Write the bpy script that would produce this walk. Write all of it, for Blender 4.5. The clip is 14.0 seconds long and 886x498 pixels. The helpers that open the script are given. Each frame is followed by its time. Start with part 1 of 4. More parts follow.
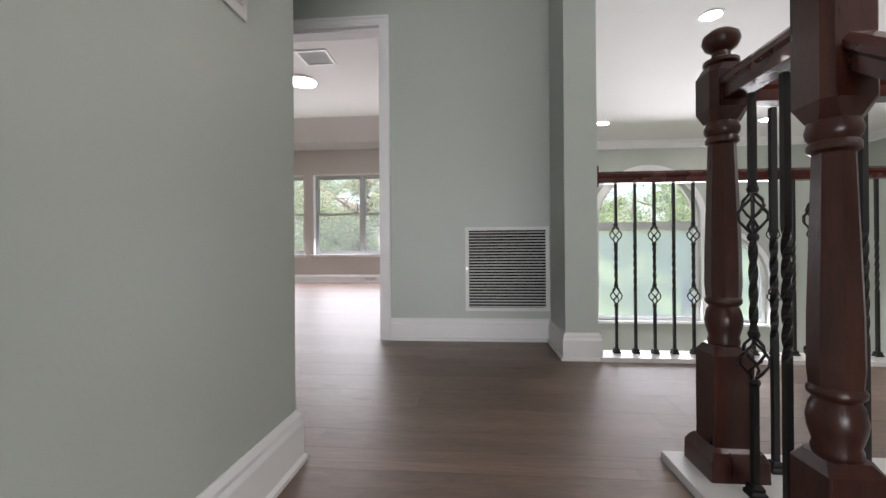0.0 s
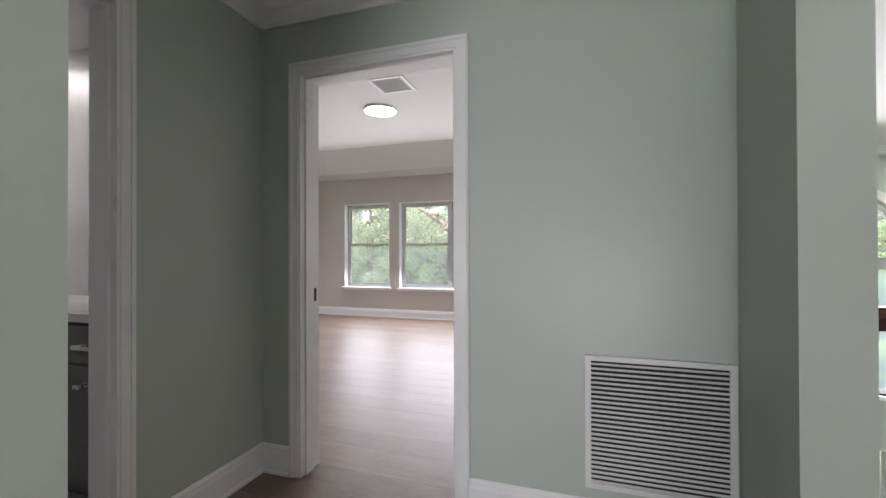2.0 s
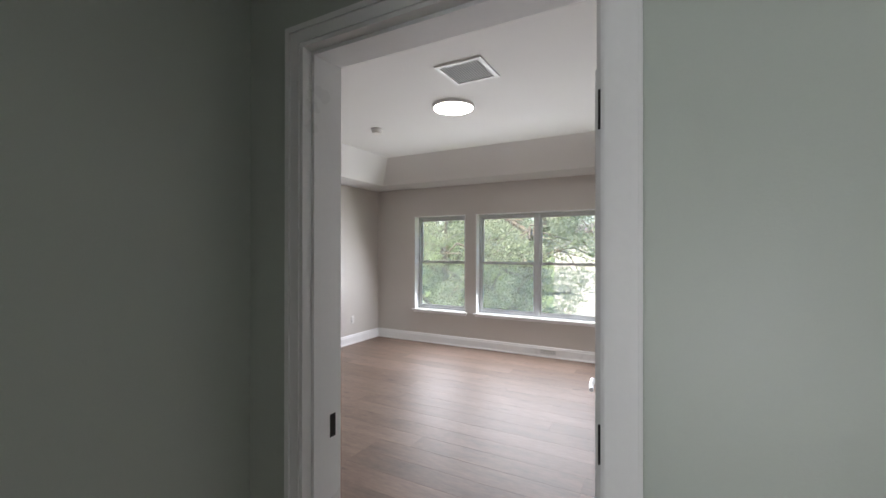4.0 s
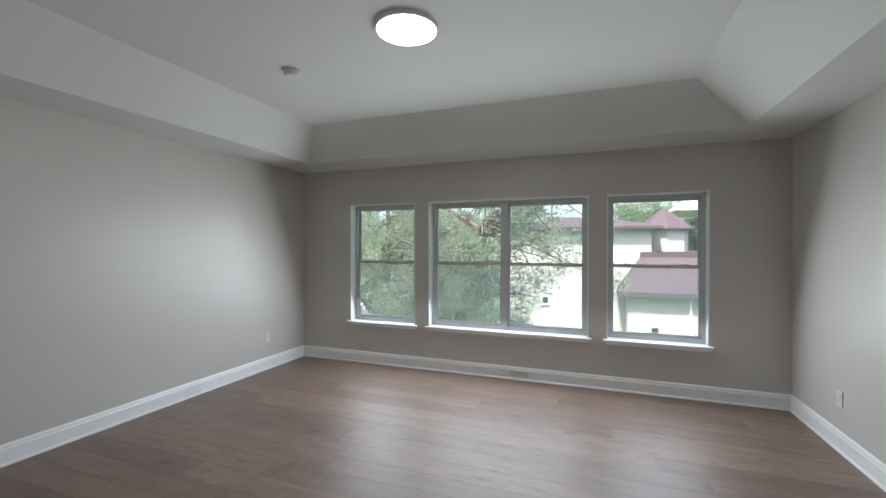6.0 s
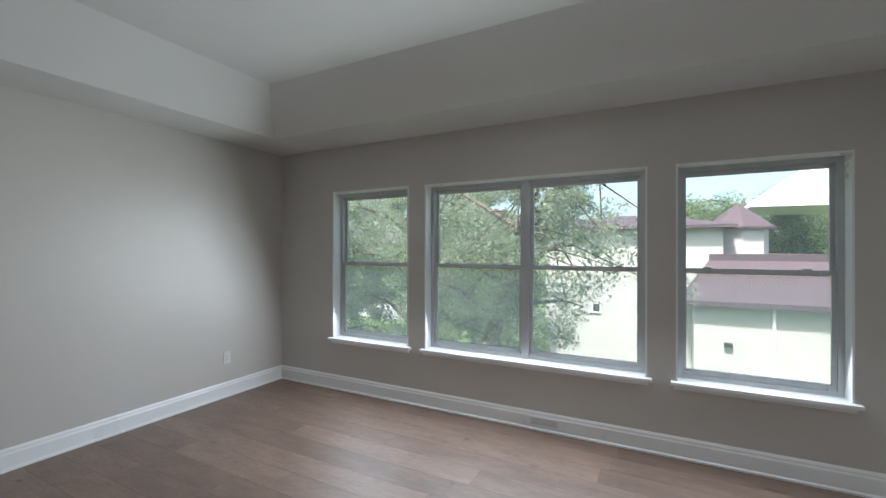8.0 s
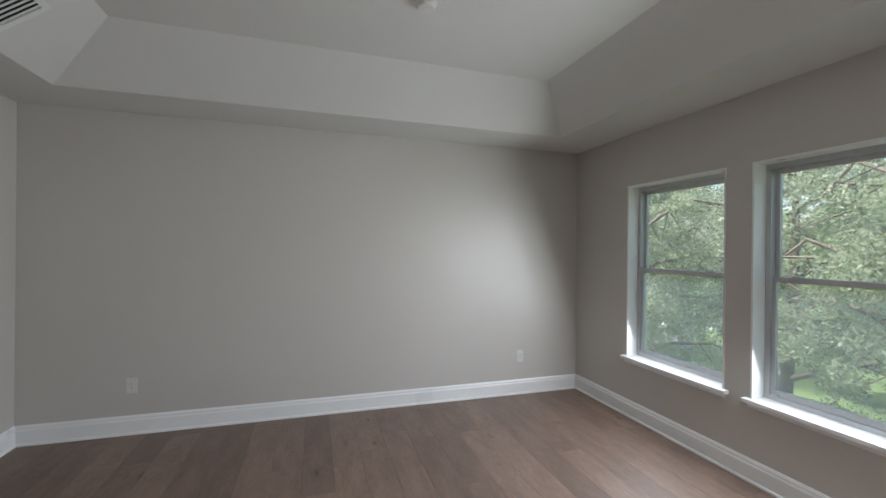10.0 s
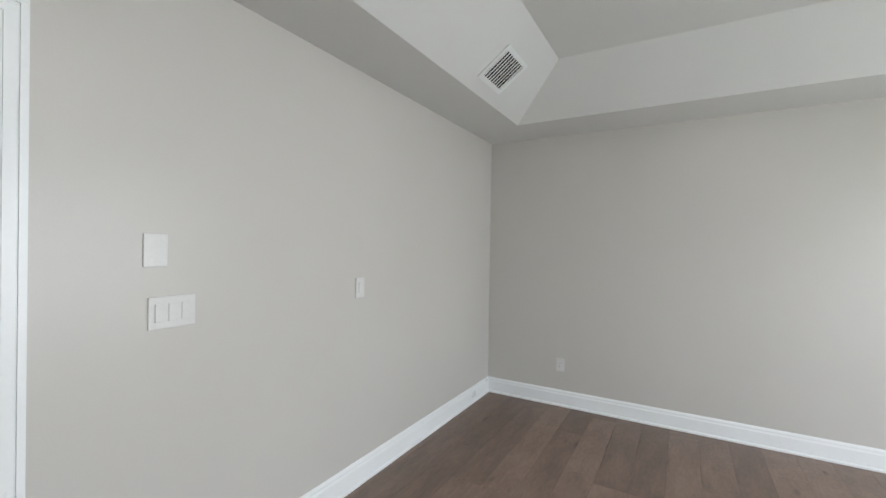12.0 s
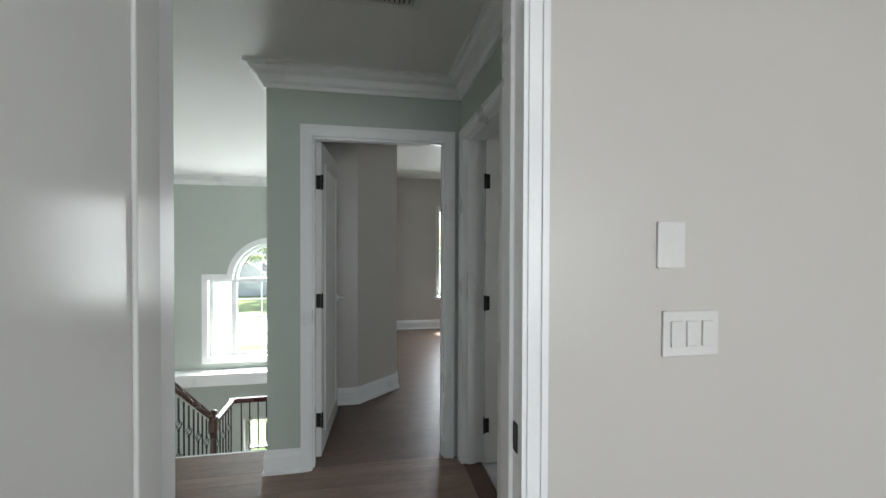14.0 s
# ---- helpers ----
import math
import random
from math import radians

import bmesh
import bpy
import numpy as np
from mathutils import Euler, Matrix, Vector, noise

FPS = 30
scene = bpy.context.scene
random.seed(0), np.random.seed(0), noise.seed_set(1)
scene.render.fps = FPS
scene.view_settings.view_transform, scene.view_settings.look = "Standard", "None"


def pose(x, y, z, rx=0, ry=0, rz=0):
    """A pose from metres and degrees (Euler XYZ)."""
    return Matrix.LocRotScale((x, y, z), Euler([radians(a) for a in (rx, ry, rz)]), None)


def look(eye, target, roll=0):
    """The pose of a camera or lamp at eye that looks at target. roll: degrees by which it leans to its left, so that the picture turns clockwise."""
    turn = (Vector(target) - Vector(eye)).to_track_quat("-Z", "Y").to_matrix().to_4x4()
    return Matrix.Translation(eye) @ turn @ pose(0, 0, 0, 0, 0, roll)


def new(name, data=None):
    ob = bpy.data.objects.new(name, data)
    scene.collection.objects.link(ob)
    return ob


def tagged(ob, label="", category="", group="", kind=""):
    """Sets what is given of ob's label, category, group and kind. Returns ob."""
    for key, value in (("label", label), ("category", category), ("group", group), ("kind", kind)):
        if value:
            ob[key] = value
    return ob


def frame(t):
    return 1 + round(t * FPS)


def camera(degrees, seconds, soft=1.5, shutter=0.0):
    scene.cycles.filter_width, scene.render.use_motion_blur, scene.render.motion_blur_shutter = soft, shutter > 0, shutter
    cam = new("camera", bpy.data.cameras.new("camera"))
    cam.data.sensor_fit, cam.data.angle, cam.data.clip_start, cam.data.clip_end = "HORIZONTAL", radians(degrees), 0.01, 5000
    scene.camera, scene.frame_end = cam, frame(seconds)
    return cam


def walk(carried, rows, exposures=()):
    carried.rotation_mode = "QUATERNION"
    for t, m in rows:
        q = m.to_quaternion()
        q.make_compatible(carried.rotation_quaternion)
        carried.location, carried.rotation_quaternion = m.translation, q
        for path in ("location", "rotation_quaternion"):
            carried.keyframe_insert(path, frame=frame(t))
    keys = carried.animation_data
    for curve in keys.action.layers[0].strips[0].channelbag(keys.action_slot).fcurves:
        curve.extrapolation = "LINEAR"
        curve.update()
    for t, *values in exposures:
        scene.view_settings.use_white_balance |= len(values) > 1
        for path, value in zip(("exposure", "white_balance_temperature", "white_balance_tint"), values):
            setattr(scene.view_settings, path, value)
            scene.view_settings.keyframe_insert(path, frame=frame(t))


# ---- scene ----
cam = camera(94.0, 14.0)
PATH = [
    (0, (0.568, -2.646, 0.577), (0.396, -0.653, 0.584), -0.4),
    (0.5, (0.565, -2.425, 0.737), (0.317, -0.441, 0.748), -0.3),
    (1, (0.542, -2.211, 0.856), (0.214, -0.238, 0.865), -0.2),
    (1.5, (0.526, -2.002, 0.99), (0.065, -0.056, 1.003), -0.2),
    (2, (0.459, -1.779, 1.143), (-0.162, 0.122, 1.155), -0.2),
    (2.5, (0.428, -1.552, 1.292), (-0.376, 0.279, 1.304), -0.1),
    (3, (0.321, -1.322, 1.425), (-0.613, 0.447, 1.438), -0.1),
    (3.2, (0.28, -1.248, 1.458), (-0.69, 0.501, 1.468), 0.1),
    (5.5, (-0.508, -0.008, 1.462), (-1.313, 1.822, 1.448), -0.0),
    (6, (-0.604, 0.228, 1.449), (-1.301, 2.102, 1.443), 0.1),
    (6.5, (-0.608, 0.55, 1.432), (-1.233, 2.45, 1.429), 0.1),
    (7, (-0.618, 0.908, 1.401), (-1.228, 2.813, 1.401), 0.1),
    (9.5, (-0.633, 2.105, 1.421), (-2.38, 3.079, 1.427), 0.5),
    (10, (-0.584, 2.153, 1.435), (-2.493, 2.748, 1.433), 0.6),
    (10.5, (-0.539, 2.116, 1.417), (-2.529, 2.311, 1.421), 0.7),
    (11, (-0.531, 2.0, 1.423), (-2.521, 1.807, 1.42), 0.7),
    (11.5, (-0.504, 1.89, 1.432), (-2.41, 1.285, 1.422), 0.9),
    (12, (-0.516, 1.78, 1.419), (-2.246, 0.776, 1.408), 0.9),
    (12.5, (-0.572, 1.756, 1.412), (-1.994, 0.35, 1.395), 0.8),
    (13, (-0.546, 1.632, 1.402), (-1.596, -0.071, 1.38), 0.6),
    (13.2, (-0.517, 1.521, 1.398), (-1.396, -0.276, 1.375), 0.4),
    (13.5, (-0.488, 1.37, 1.412), (-1.151, -0.517, 1.386), 0.4),
    (14, (-0.513, 1.068, 1.392), (-0.883, -0.897, 1.365), 0.2),
]
walk(cam, [(t, look(e, a, r)) for t, e, a, r in PATH],
     exposures=[(0, 2.4, 6850, 22), (1.0, 2.1, 6850, 21), (1.6, 2.4, 6800, 21), (2.4, 2.6, 6700, 20), (3.2, 2.48, 6750, 19), (5.3, 1.93, 6480, 12), (7.2, 1.68, 6150, 8), (9.5, 1.66, 6420, 12),
                (11, 2.17, 6550, 11), (12.5, 2.5, 6450, 9), (14, 2.45, 6500, 9)])

# ---- world, sun and daylight at the windows ----
SUN_EL, SUN_AZ = radians(60), radians(195)   # azimuth from +y, towards +x
world = bpy.data.worlds.new("sky")
scene.world = world
world.use_nodes = True
wn = world.node_tree.nodes
sky = wn.new("ShaderNodeTexSky")
sky.sky_type = "NISHITA"
sky.sun_disc = False
sky.sun_elevation, sky.sun_rotation = SUN_EL, SUN_AZ
sky.air_density, sky.dust_density = 1.0, 4.0
world.node_tree.links.new(sky.outputs[0], wn["Background"].inputs[0])
wn["Background"].inputs[1].default_value = 0.15
sun = new("sun", bpy.data.lights.new("sun", "SUN"))
sun.data.energy, sun.data.angle, sun.data.color = 4.6, radians(3), (1.0, 0.95, 0.88)
sun_way = Vector((math.sin(SUN_AZ) * math.cos(SUN_EL), math.cos(SUN_AZ) * math.cos(SUN_EL), math.sin(SUN_EL)))
sun.matrix_world = look(sun_way * 40, (0, 0, 0))


def day_lamp(x, y, z, w, h, turn, watts, col=(0.88, 0.94, 1.0), tilt=68):
    """Daylight that enters by one window opening; turn 180 points to -y, 0 to +y, -90 to +x."""
    data = bpy.data.lights.new("daylight", "AREA")
    data.shape, data.size, data.size_y, data.energy, data.color = "RECTANGLE", w, h, watts, col
    ob = new("daylight", data)
    inward = math.cos(radians(tilt)) * h / 2
    ob.matrix_world = pose(x - math.sin(radians(turn)) * inward, y + math.cos(radians(turn)) * inward, z, tilt, 0, turn)
    return ob


day_lamp(-3.1, 4.855, 1.27, 0.8, 1.35, 180, 5.6)
day_lamp(-1.58, 4.855, 1.27, 1.7, 1.35, 180, 11.6)
day_lamp(-0.05, 4.855, 1.27, 0.8, 1.35, 180, 5.6)
day_lamp(3.5, 4.855, 0.6, 1.6, 2.4, 180, 23)
day_lamp(5.0, 4.855, 0.0, 0.8, 1.5, 180, 12)
day_lamp(4.0, 4.855, -2.0, 2.2, 1.2, 180, 20)
day_lamp(1.0, -6.23, 0.4, 1.7, 1.6, 0, 19, tilt=92)
day_lamp(-2.05, -5.68, 1.27, 0.8, 1.4, 0, 6)
day_lamp(-4.61, -0.37, 1.88, 0.42, 0.32, -90, 0.7)


# ---- materials ----
def mat(name, a, b=None, rough=0.5, metal=0.0, scale=6.0, fine=90.0, bump=0.05, stretch=(1, 1, 1), rvar=0.08, spread=0.0, coat=0.0):
    """Two tones by broad and fine noise, with uneven gloss and fine relief; spread varies it from piece to piece."""
    m = bpy.data.materials.new(name)
    m.use_nodes = True
    n, l = m.node_tree.nodes, m.node_tree.links
    p = n["Principled BSDF"]
    b = b or tuple(c * 0.9 for c in a)
    co = n.new("ShaderNodeTexCoord")
    mp = n.new("ShaderNodeMapping")
    mp.inputs["Scale"].default_value = stretch
    l.new(co.outputs["Object"], mp.inputs[0])
    n1, n2 = n.new("ShaderNodeTexNoise"), n.new("ShaderNodeTexNoise")
    n1.inputs["Scale"].default_value, n1.inputs["Detail"].default_value = scale, 5
    n2.inputs["Scale"].default_value, n2.inputs["Detail"].default_value = fine, 3
    l.new(mp.outputs[0], n1.inputs[0]), l.new(mp.outputs[0], n2.inputs[0])
    add = n.new("ShaderNodeMix")
    add.inputs[0].default_value = 0.35
    l.new(n1.outputs[0], add.inputs[2]), l.new(n2.outputs[0], add.inputs[3])
    ramp = n.new("ShaderNodeValToRGB")
    ramp.color_ramp.elements[0].position, ramp.color_ramp.elements[1].position = 0.32, 0.68
    ramp.color_ramp.elements[0].color, ramp.color_ramp.elements[1].color = (*b, 1), (*a, 1)
    l.new(add.outputs[0], ramp.inputs[0])
    out = ramp.outputs[0]
    if spread:
        info, hsv = n.new("ShaderNodeObjectInfo"), n.new("ShaderNodeHueSaturation")
        rng = n.new("ShaderNodeMapRange")
        rng.inputs[3].default_value, rng.inputs[4].default_value = 1 - spread, 1 + spread
        l.new(info.outputs["Random"], rng.inputs[0]), l.new(rng.outputs[0], hsv.inputs["Value"])
        l.new(out, hsv.inputs["Color"])
        out = hsv.outputs[0]
        shift = n.new("ShaderNodeVectorMath")
        shift.operation = "SCALE"
        comb = n.new("ShaderNodeCombineXYZ")
        l.new(info.outputs["Random"], comb.inputs[0]), l.new(info.outputs["Random"], comb.inputs[1])
        l.new(comb.outputs[0], shift.inputs[0])
        shift.inputs["Scale"].default_value = 37.0
        l.new(shift.outputs[0], mp.inputs["Location"])
    l.new(out, p.inputs["Base Color"])
    rr = n.new("ShaderNodeMapRange")
    rr.inputs[3].default_value, rr.inputs[4].default_value = max(rough - rvar, 0.02), min(rough + rvar, 1)
    l.new(n1.outputs[0], rr.inputs[0]), l.new(rr.outputs[0], p.inputs["Roughness"])
    p.inputs["Metallic"].default_value = metal
    p.inputs["Coat Weight"].default_value = coat
    bp = n.new("ShaderNodeBump")
    bp.inputs["Strength"].default_value, bp.inputs["Distance"].default_value = bump, 0.004
    l.new(n2.outputs[0], bp.inputs["Height"]), l.new(bp.outputs[0], p.inputs["Normal"])
    return m


def glow(name, col, strength):
    m = bpy.data.materials.new(name)
    m.use_nodes = True
    p = m.node_tree.nodes["Principled BSDF"]
    p.inputs["Base Color"].default_value = (0.9, 0.9, 0.9, 1)
    p.inputs["Emission Color"].default_value = (*col, 1)
    p.inputs["Emission Strength"].default_value = strength
    return m


def clear_glass(name, haze, tint=(0.96, 0.98, 0.97)):
    """Clear pane with a pale glare haze mixed into its shading (or an insect screen) that scatters part of the light.
    """
    m = bpy.data.materials.new(name)
    m.use_nodes = True
    n, l = m.node_tree.nodes, m.node_tree.links
    n.remove(n["Principled BSDF"])
    tr, tl, gl, mf, mx, fr = (n.new("ShaderNode" + k) for k in ("BsdfTransparent", "BsdfTranslucent", "BsdfGlossy", "MixShader", "MixShader", "LayerWeight"))
    pw, ad = n.new("ShaderNodeMath"), n.new("ShaderNodeMath")
    pw.operation, ad.operation = "POWER", "MULTIPLY_ADD"
    pw.inputs[1].default_value, ad.inputs[1].default_value, ad.inputs[2].default_value = 5.0, 0.6, 0.03
    fr.inputs["Blend"].default_value = 0.5
    l.new(fr.outputs["Facing"], pw.inputs[0]), l.new(pw.outputs[0], ad.inputs[0])
    tr.inputs[0].default_value = (*tint, 1)
    tl.inputs[0].default_value = (0.85, 0.88, 0.88, 1)
    gl.inputs["Roughness"].default_value = 0.02
    mf.inputs[0].default_value = haze
    l.new(tr.outputs[0], mf.inputs[1]), l.new(tl.outputs[0], mf.inputs[2])
    l.new(ad.outputs[0], mx.inputs[0]), l.new(mf.outputs[0], mx.inputs[1]), l.new(gl.outputs[0], mx.inputs[2])
    l.new(mx.outputs[0], n["Material Output"].inputs[0])
    return m


def leaf_mat(name, a, b):
    """Thin leaves: part of the light shines through them."""
    m = mat(name, a, b, 0.5, scale=0.9, fine=7, bump=0.0)
    n, l = m.node_tree.nodes, m.node_tree.links
    p, out = n["Principled BSDF"], n["Material Output"]
    tl, mx = n.new("ShaderNodeBsdfTranslucent"), n.new("ShaderNodeMixShader")
    l.new(p.inputs["Base Color"].links[0].from_socket, tl.inputs[0])
    mx.inputs[0].default_value = 0.6
    l.new(p.outputs[0], mx.inputs[1]), l.new(tl.outputs[0], mx.inputs[2]), l.new(mx.outputs[0], out.inputs[0])
    return m


M_GREIGE = mat("greige_paint", (0.55, 0.526, 0.494), (0.53, 0.506, 0.474), 0.34, scale=1.5, fine=160, bump=0.05, rvar=0.04)
M_GREEN = mat("sage_grey_paint", (0.455, 0.503, 0.46), (0.437, 0.485, 0.442), 0.40, scale=1.5, fine=160, bump=0.08)
# One white ceiling paint, with dim bedroom and brighter hall light in the colours.
M_CEIL_DIM = mat("dim_ceiling_paint", (0.64, 0.635, 0.62), (0.615, 0.61, 0.595), 0.7, scale=2, fine=120, bump=0.1)
M_CEIL_LIT = mat("lit_ceiling_paint", (0.79, 0.785, 0.775), (0.76, 0.755, 0.745), 0.7, scale=2, fine=120, bump=0.1)
M_WHITE = mat("white_trim_paint", (0.82, 0.83, 0.83), (0.78, 0.79, 0.79), 0.3, scale=3, fine=60, bump=0.03)
M_DOOR = mat("door_paint", (0.74, 0.74, 0.73), (0.72, 0.72, 0.71), 0.19, scale=3, fine=60, bump=0.02, rvar=0.02)
M_DOOR.node_tree.nodes["Principled BSDF"].inputs["Specular IOR Level"].default_value = 0.09
M_PLANK = mat("brown_plank", (0.215, 0.148, 0.114), (0.125, 0.084, 0.066), 0.40, scale=1.8, fine=9, bump=0.05, stretch=(1.0, 3.0, 3.0), spread=0.2)


def board_mat():
    """Oak-look boards, in the unit space of one board: soft broad figure, faint grain and scattered dark knots."""
    m = mat("oak_board", (0.255, 0.178, 0.138), (0.145, 0.098, 0.077), 0.44, scale=0.9, fine=5.0, bump=0.03, stretch=(4.0, 2.2, 1.0), spread=0.16)
    n, l = m.node_tree.nodes, m.node_tree.links
    p = n["Principled BSDF"]
    old = p.inputs["Base Color"].links[0].from_socket
    where = n["Mapping"].outputs[0]
    vor, near, mul = n.new("ShaderNodeTexVoronoi"), n.new("ShaderNodeMapRange"), n.new("ShaderNodeMix")
    vor.inputs["Scale"].default_value = 0.62
    l.new(where, vor.inputs["Vector"])
    near.interpolation_type = "SMOOTHSTEP"
    near.inputs[1].default_value, near.inputs[2].default_value = 0.015, 0.16
    near.inputs[3].default_value, near.inputs[4].default_value = 0.6, 0.0
    l.new(vor.outputs["Distance"], near.inputs[0])
    mul.data_type = "RGBA"
    l.new(near.outputs[0], mul.inputs[0])
    l.new(old, mul.inputs[6]), l.new(mul.outputs[2], p.inputs["Base Color"])
    mul.inputs[7].default_value = (0.04, 0.025, 0.02, 1)
    return m


M_BOARD = board_mat()
M_JOINT = mat("plank_joint", (0.115, 0.078, 0.06), None, 0.8)
M_NEWEL = mat("red_mahogany", (0.062, 0.012, 0.006), (0.014, 0.004, 0.003), 0.30, scale=5, fine=40, bump=0.05, stretch=(6, 6, 0.7), coat=0.08)
M_RAIL = mat("red_mahogany_rail", (0.085, 0.017, 0.010), (0.04, 0.009, 0.007), 0.26, scale=5, fine=40, bump=0.05, coat=0.2)
M_IRON = mat("black_iron", (0.004, 0.004, 0.004), None, 0.5, scale=20, bump=0.1)
M_HINGE = mat("black_hinge", (0.02, 0.019, 0.018), None, 0.45, 0.6)
M_ALU = mat("grey_aluminium", (0.55, 0.57, 0.58), (0.48, 0.50, 0.51), 0.4, 0.25, scale=8)
# The share of translucent haze lifts the outdoor view to a pale glare.
M_GLASS = clear_glass("window_glass", 0.07)
M_SCREEN = clear_glass("screened_glass", 0.16, (0.9, 0.92, 0.92))
M_CLEAN = clear_glass("clean_glass", 0.008)
M_HAZE = clear_glass("hazed_screened_glass", 0.36, (0.9, 0.92, 0.92))
M_PLATE = mat("white_plastic", (0.68, 0.67, 0.65), None, 0.35, bump=0.02)
# Near-black colour for the shade inside ducts, slots and rooms behind panes.
M_DARK = mat("void_shade", (0.02, 0.02, 0.022), None, 0.9)
M_GRILLE = mat("grille_paint", (0.72, 0.73, 0.72), (0.64, 0.65, 0.64), 0.4)
M_LED = glow("led_diffuser", (1.0, 0.97, 0.93), 5.0)
M_LED_BATH = glow("led_diffuser_bath", (1.0, 0.98, 0.96), 5.6)
M_LED_REC = glow("led_diffuser_small", (1.0, 0.97, 0.92), 44.0)
M_CHROME = mat("chrome", (0.85, 0.85, 0.87), None, 0.28, 1.0, bump=0.0)
M_CAB = mat("charcoal_cabinet", (0.135, 0.131, 0.127), (0.12, 0.116, 0.112), 0.4)
M_QUARTZ = mat("white_quartz", (0.85, 0.85, 0.84), (0.78, 0.78, 0.78), 0.18, scale=4)
M_MARBLE = mat("grey_marble", (0.66, 0.67, 0.68), (0.28, 0.29, 0.30), 0.08, scale=1.6, fine=7, bump=0.0, stretch=(1, 1, 1.6), rvar=0.02)
M_BATHWALL = mat("bath_paint", (0.66, 0.66, 0.655), None, 0.36)
M_MIRROR = mat("mirror_silver", (0.9, 0.9, 0.9), (0.9, 0.9, 0.9), 0.02, 1.0, bump=0.0, rvar=0.0)
M_STUCCO = mat("cream_stucco", (0.46, 0.45, 0.42), (0.42, 0.41, 0.38), 0.9, scale=0.7, fine=30, bump=0.4)
M_ROOF = mat("maroon_shingle", (0.07, 0.043, 0.053), (0.05, 0.031, 0.039), 0.8, scale=2, fine=14, bump=0.5)
M_GRASS = mat("lawn", (0.10, 0.15, 0.04), (0.055, 0.09, 0.025), 0.9, scale=0.5, fine=25, bump=0.6)
M_ROAD = mat("pale_concrete", (0.42, 0.41, 0.39), (0.34, 0.33, 0.31), 0.85, scale=0.8, fine=30, bump=0.3)
M_LEAF = leaf_mat("oak_leaf", (0.31, 0.36, 0.25), (0.20, 0.24, 0.165))
M_LEAF2 = leaf_mat("bright_leaf", (0.24, 0.31, 0.07), (0.15, 0.21, 0.04))
M_LEAF3 = leaf_mat("far_leaf", (0.21, 0.28, 0.14), (0.14, 0.19, 0.09))
M_BARK = mat("oak_bark", (0.13, 0.105, 0.085), (0.06, 0.05, 0.04), 0.9, scale=6, fine=30, bump=0.8, stretch=(3, 3, 0.6))


# ---- mesh helpers ----
def add_box(bm, x0, x1, y0, y1, z0, z1, bevel=0.0):
    vs = [bm.verts.new(v) for v in ((x0, y0, z0), (x1, y0, z0), (x1, y1, z0), (x0, y1, z0), (x0, y0, z1), (x1, y0, z1), (x1, y1, z1), (x0, y1, z1))]
    fs = [bm.faces.new([vs[i] for i in q]) for q in ((3, 2, 1, 0), (4, 5, 6, 7), (0, 1, 5, 4), (1, 2, 6, 5), (2, 3, 7, 6), (3, 0, 4, 7))]
    if bevel:
        bmesh.ops.bevel(bm, geom=list({e for f in fs for e in f.edges}), offset=bevel, segments=2, affect="EDGES", profile=0.5)
    return bm


def box(*a, bevel=0.0):
    return add_box(bmesh.new(), *a, bevel=bevel)


def ring_loft(bm, rings, caps=True):
    """Skin a list of closed rings with the same number of points."""
    vr = [[bm.verts.new(p) for p in r] for r in rings]
    k = len(vr[0])
    for a, b in zip(vr, vr[1:]):
        for i in range(k):
            bm.faces.new((a[i], a[(i + 1) % k], b[(i + 1) % k], b[i]))
    if caps:
        bm.faces.new(vr[0][::-1]), bm.faces.new(vr[-1])
    return bm


def lathe(bm, profile, cx=0, cy=0, seg=20, z=0):
    return ring_loft(bm, [[(cx + r * math.cos(2 * math.pi * i / seg), cy + r * math.sin(2 * math.pi * i / seg), z + h) for i in range(seg)] for r, h in profile])


def tube(bm, pts, r, seg=6):
    pts = [Vector(p) for p in pts]
    rings, ref = [], Vector((0.31, 0.17, 0.93))
    for i, p in enumerate(pts):
        d = (pts[min(i + 1, len(pts) - 1)] - pts[max(i - 1, 0)]).normalized()
        u = d.cross(ref).normalized()
        v = d.cross(u)
        rr = r[i] if isinstance(r, (list, tuple)) else r
        rings.append([p + rr * (math.cos(2 * math.pi * k / seg) * u + math.sin(2 * math.pi * k / seg) * v) for k in range(seg)])
    return ring_loft(bm, rings)


def sweep(bm, path, profile, closed=False):
    """Sweep a (depth, z) profile along xy points; depth grows to the left of the way, with mitred corners."""
    pts = [Vector((p[0], p[1])) for p in path]
    n = len(pts)
    rings = []
    for i, p in enumerate(pts):
        dirs = []
        if closed or i > 0:
            dirs.append((p - pts[i - 1]).normalized())
        if closed or i < n - 1:
            dirs.append((pts[(i + 1) % n] - p).normalized())
        nor = [Vector((-d.y, d.x)) for d in dirs]
        m = nor[0] if len(nor) == 1 else (nor[0] + nor[1]) / (1 + nor[0].dot(nor[1]))
        rings.append([(p.x + m.x * d, p.y + m.y * d, z) for d, z in profile])
    if closed:
        rings.append(rings[0])
    ring_loft(bm, rings, caps=not closed)
    return bm


def link_mesh(name, bm, material, smooth=False):
    bmesh.ops.recalc_face_normals(bm, faces=bm.faces)
    me = bpy.data.meshes.new(name)
    bm.to_mesh(me)
    bm.free()
    me.materials.append(material)
    if smooth:
        me.polygons.foreach_set("use_smooth", [True] * len(me.polygons))
        me.set_sharp_from_angle(angle=radians(40))
    return new(name, me)


def part(name, bm, material, parent, label="", smooth=False):
    ob = link_mesh(name, bm, material, smooth)
    ob.parent = parent
    return tagged(ob, label)


def piece(name, me, parent, m):
    ob = new(name, me)
    ob.parent = parent
    ob.matrix_basis = m
    return ob


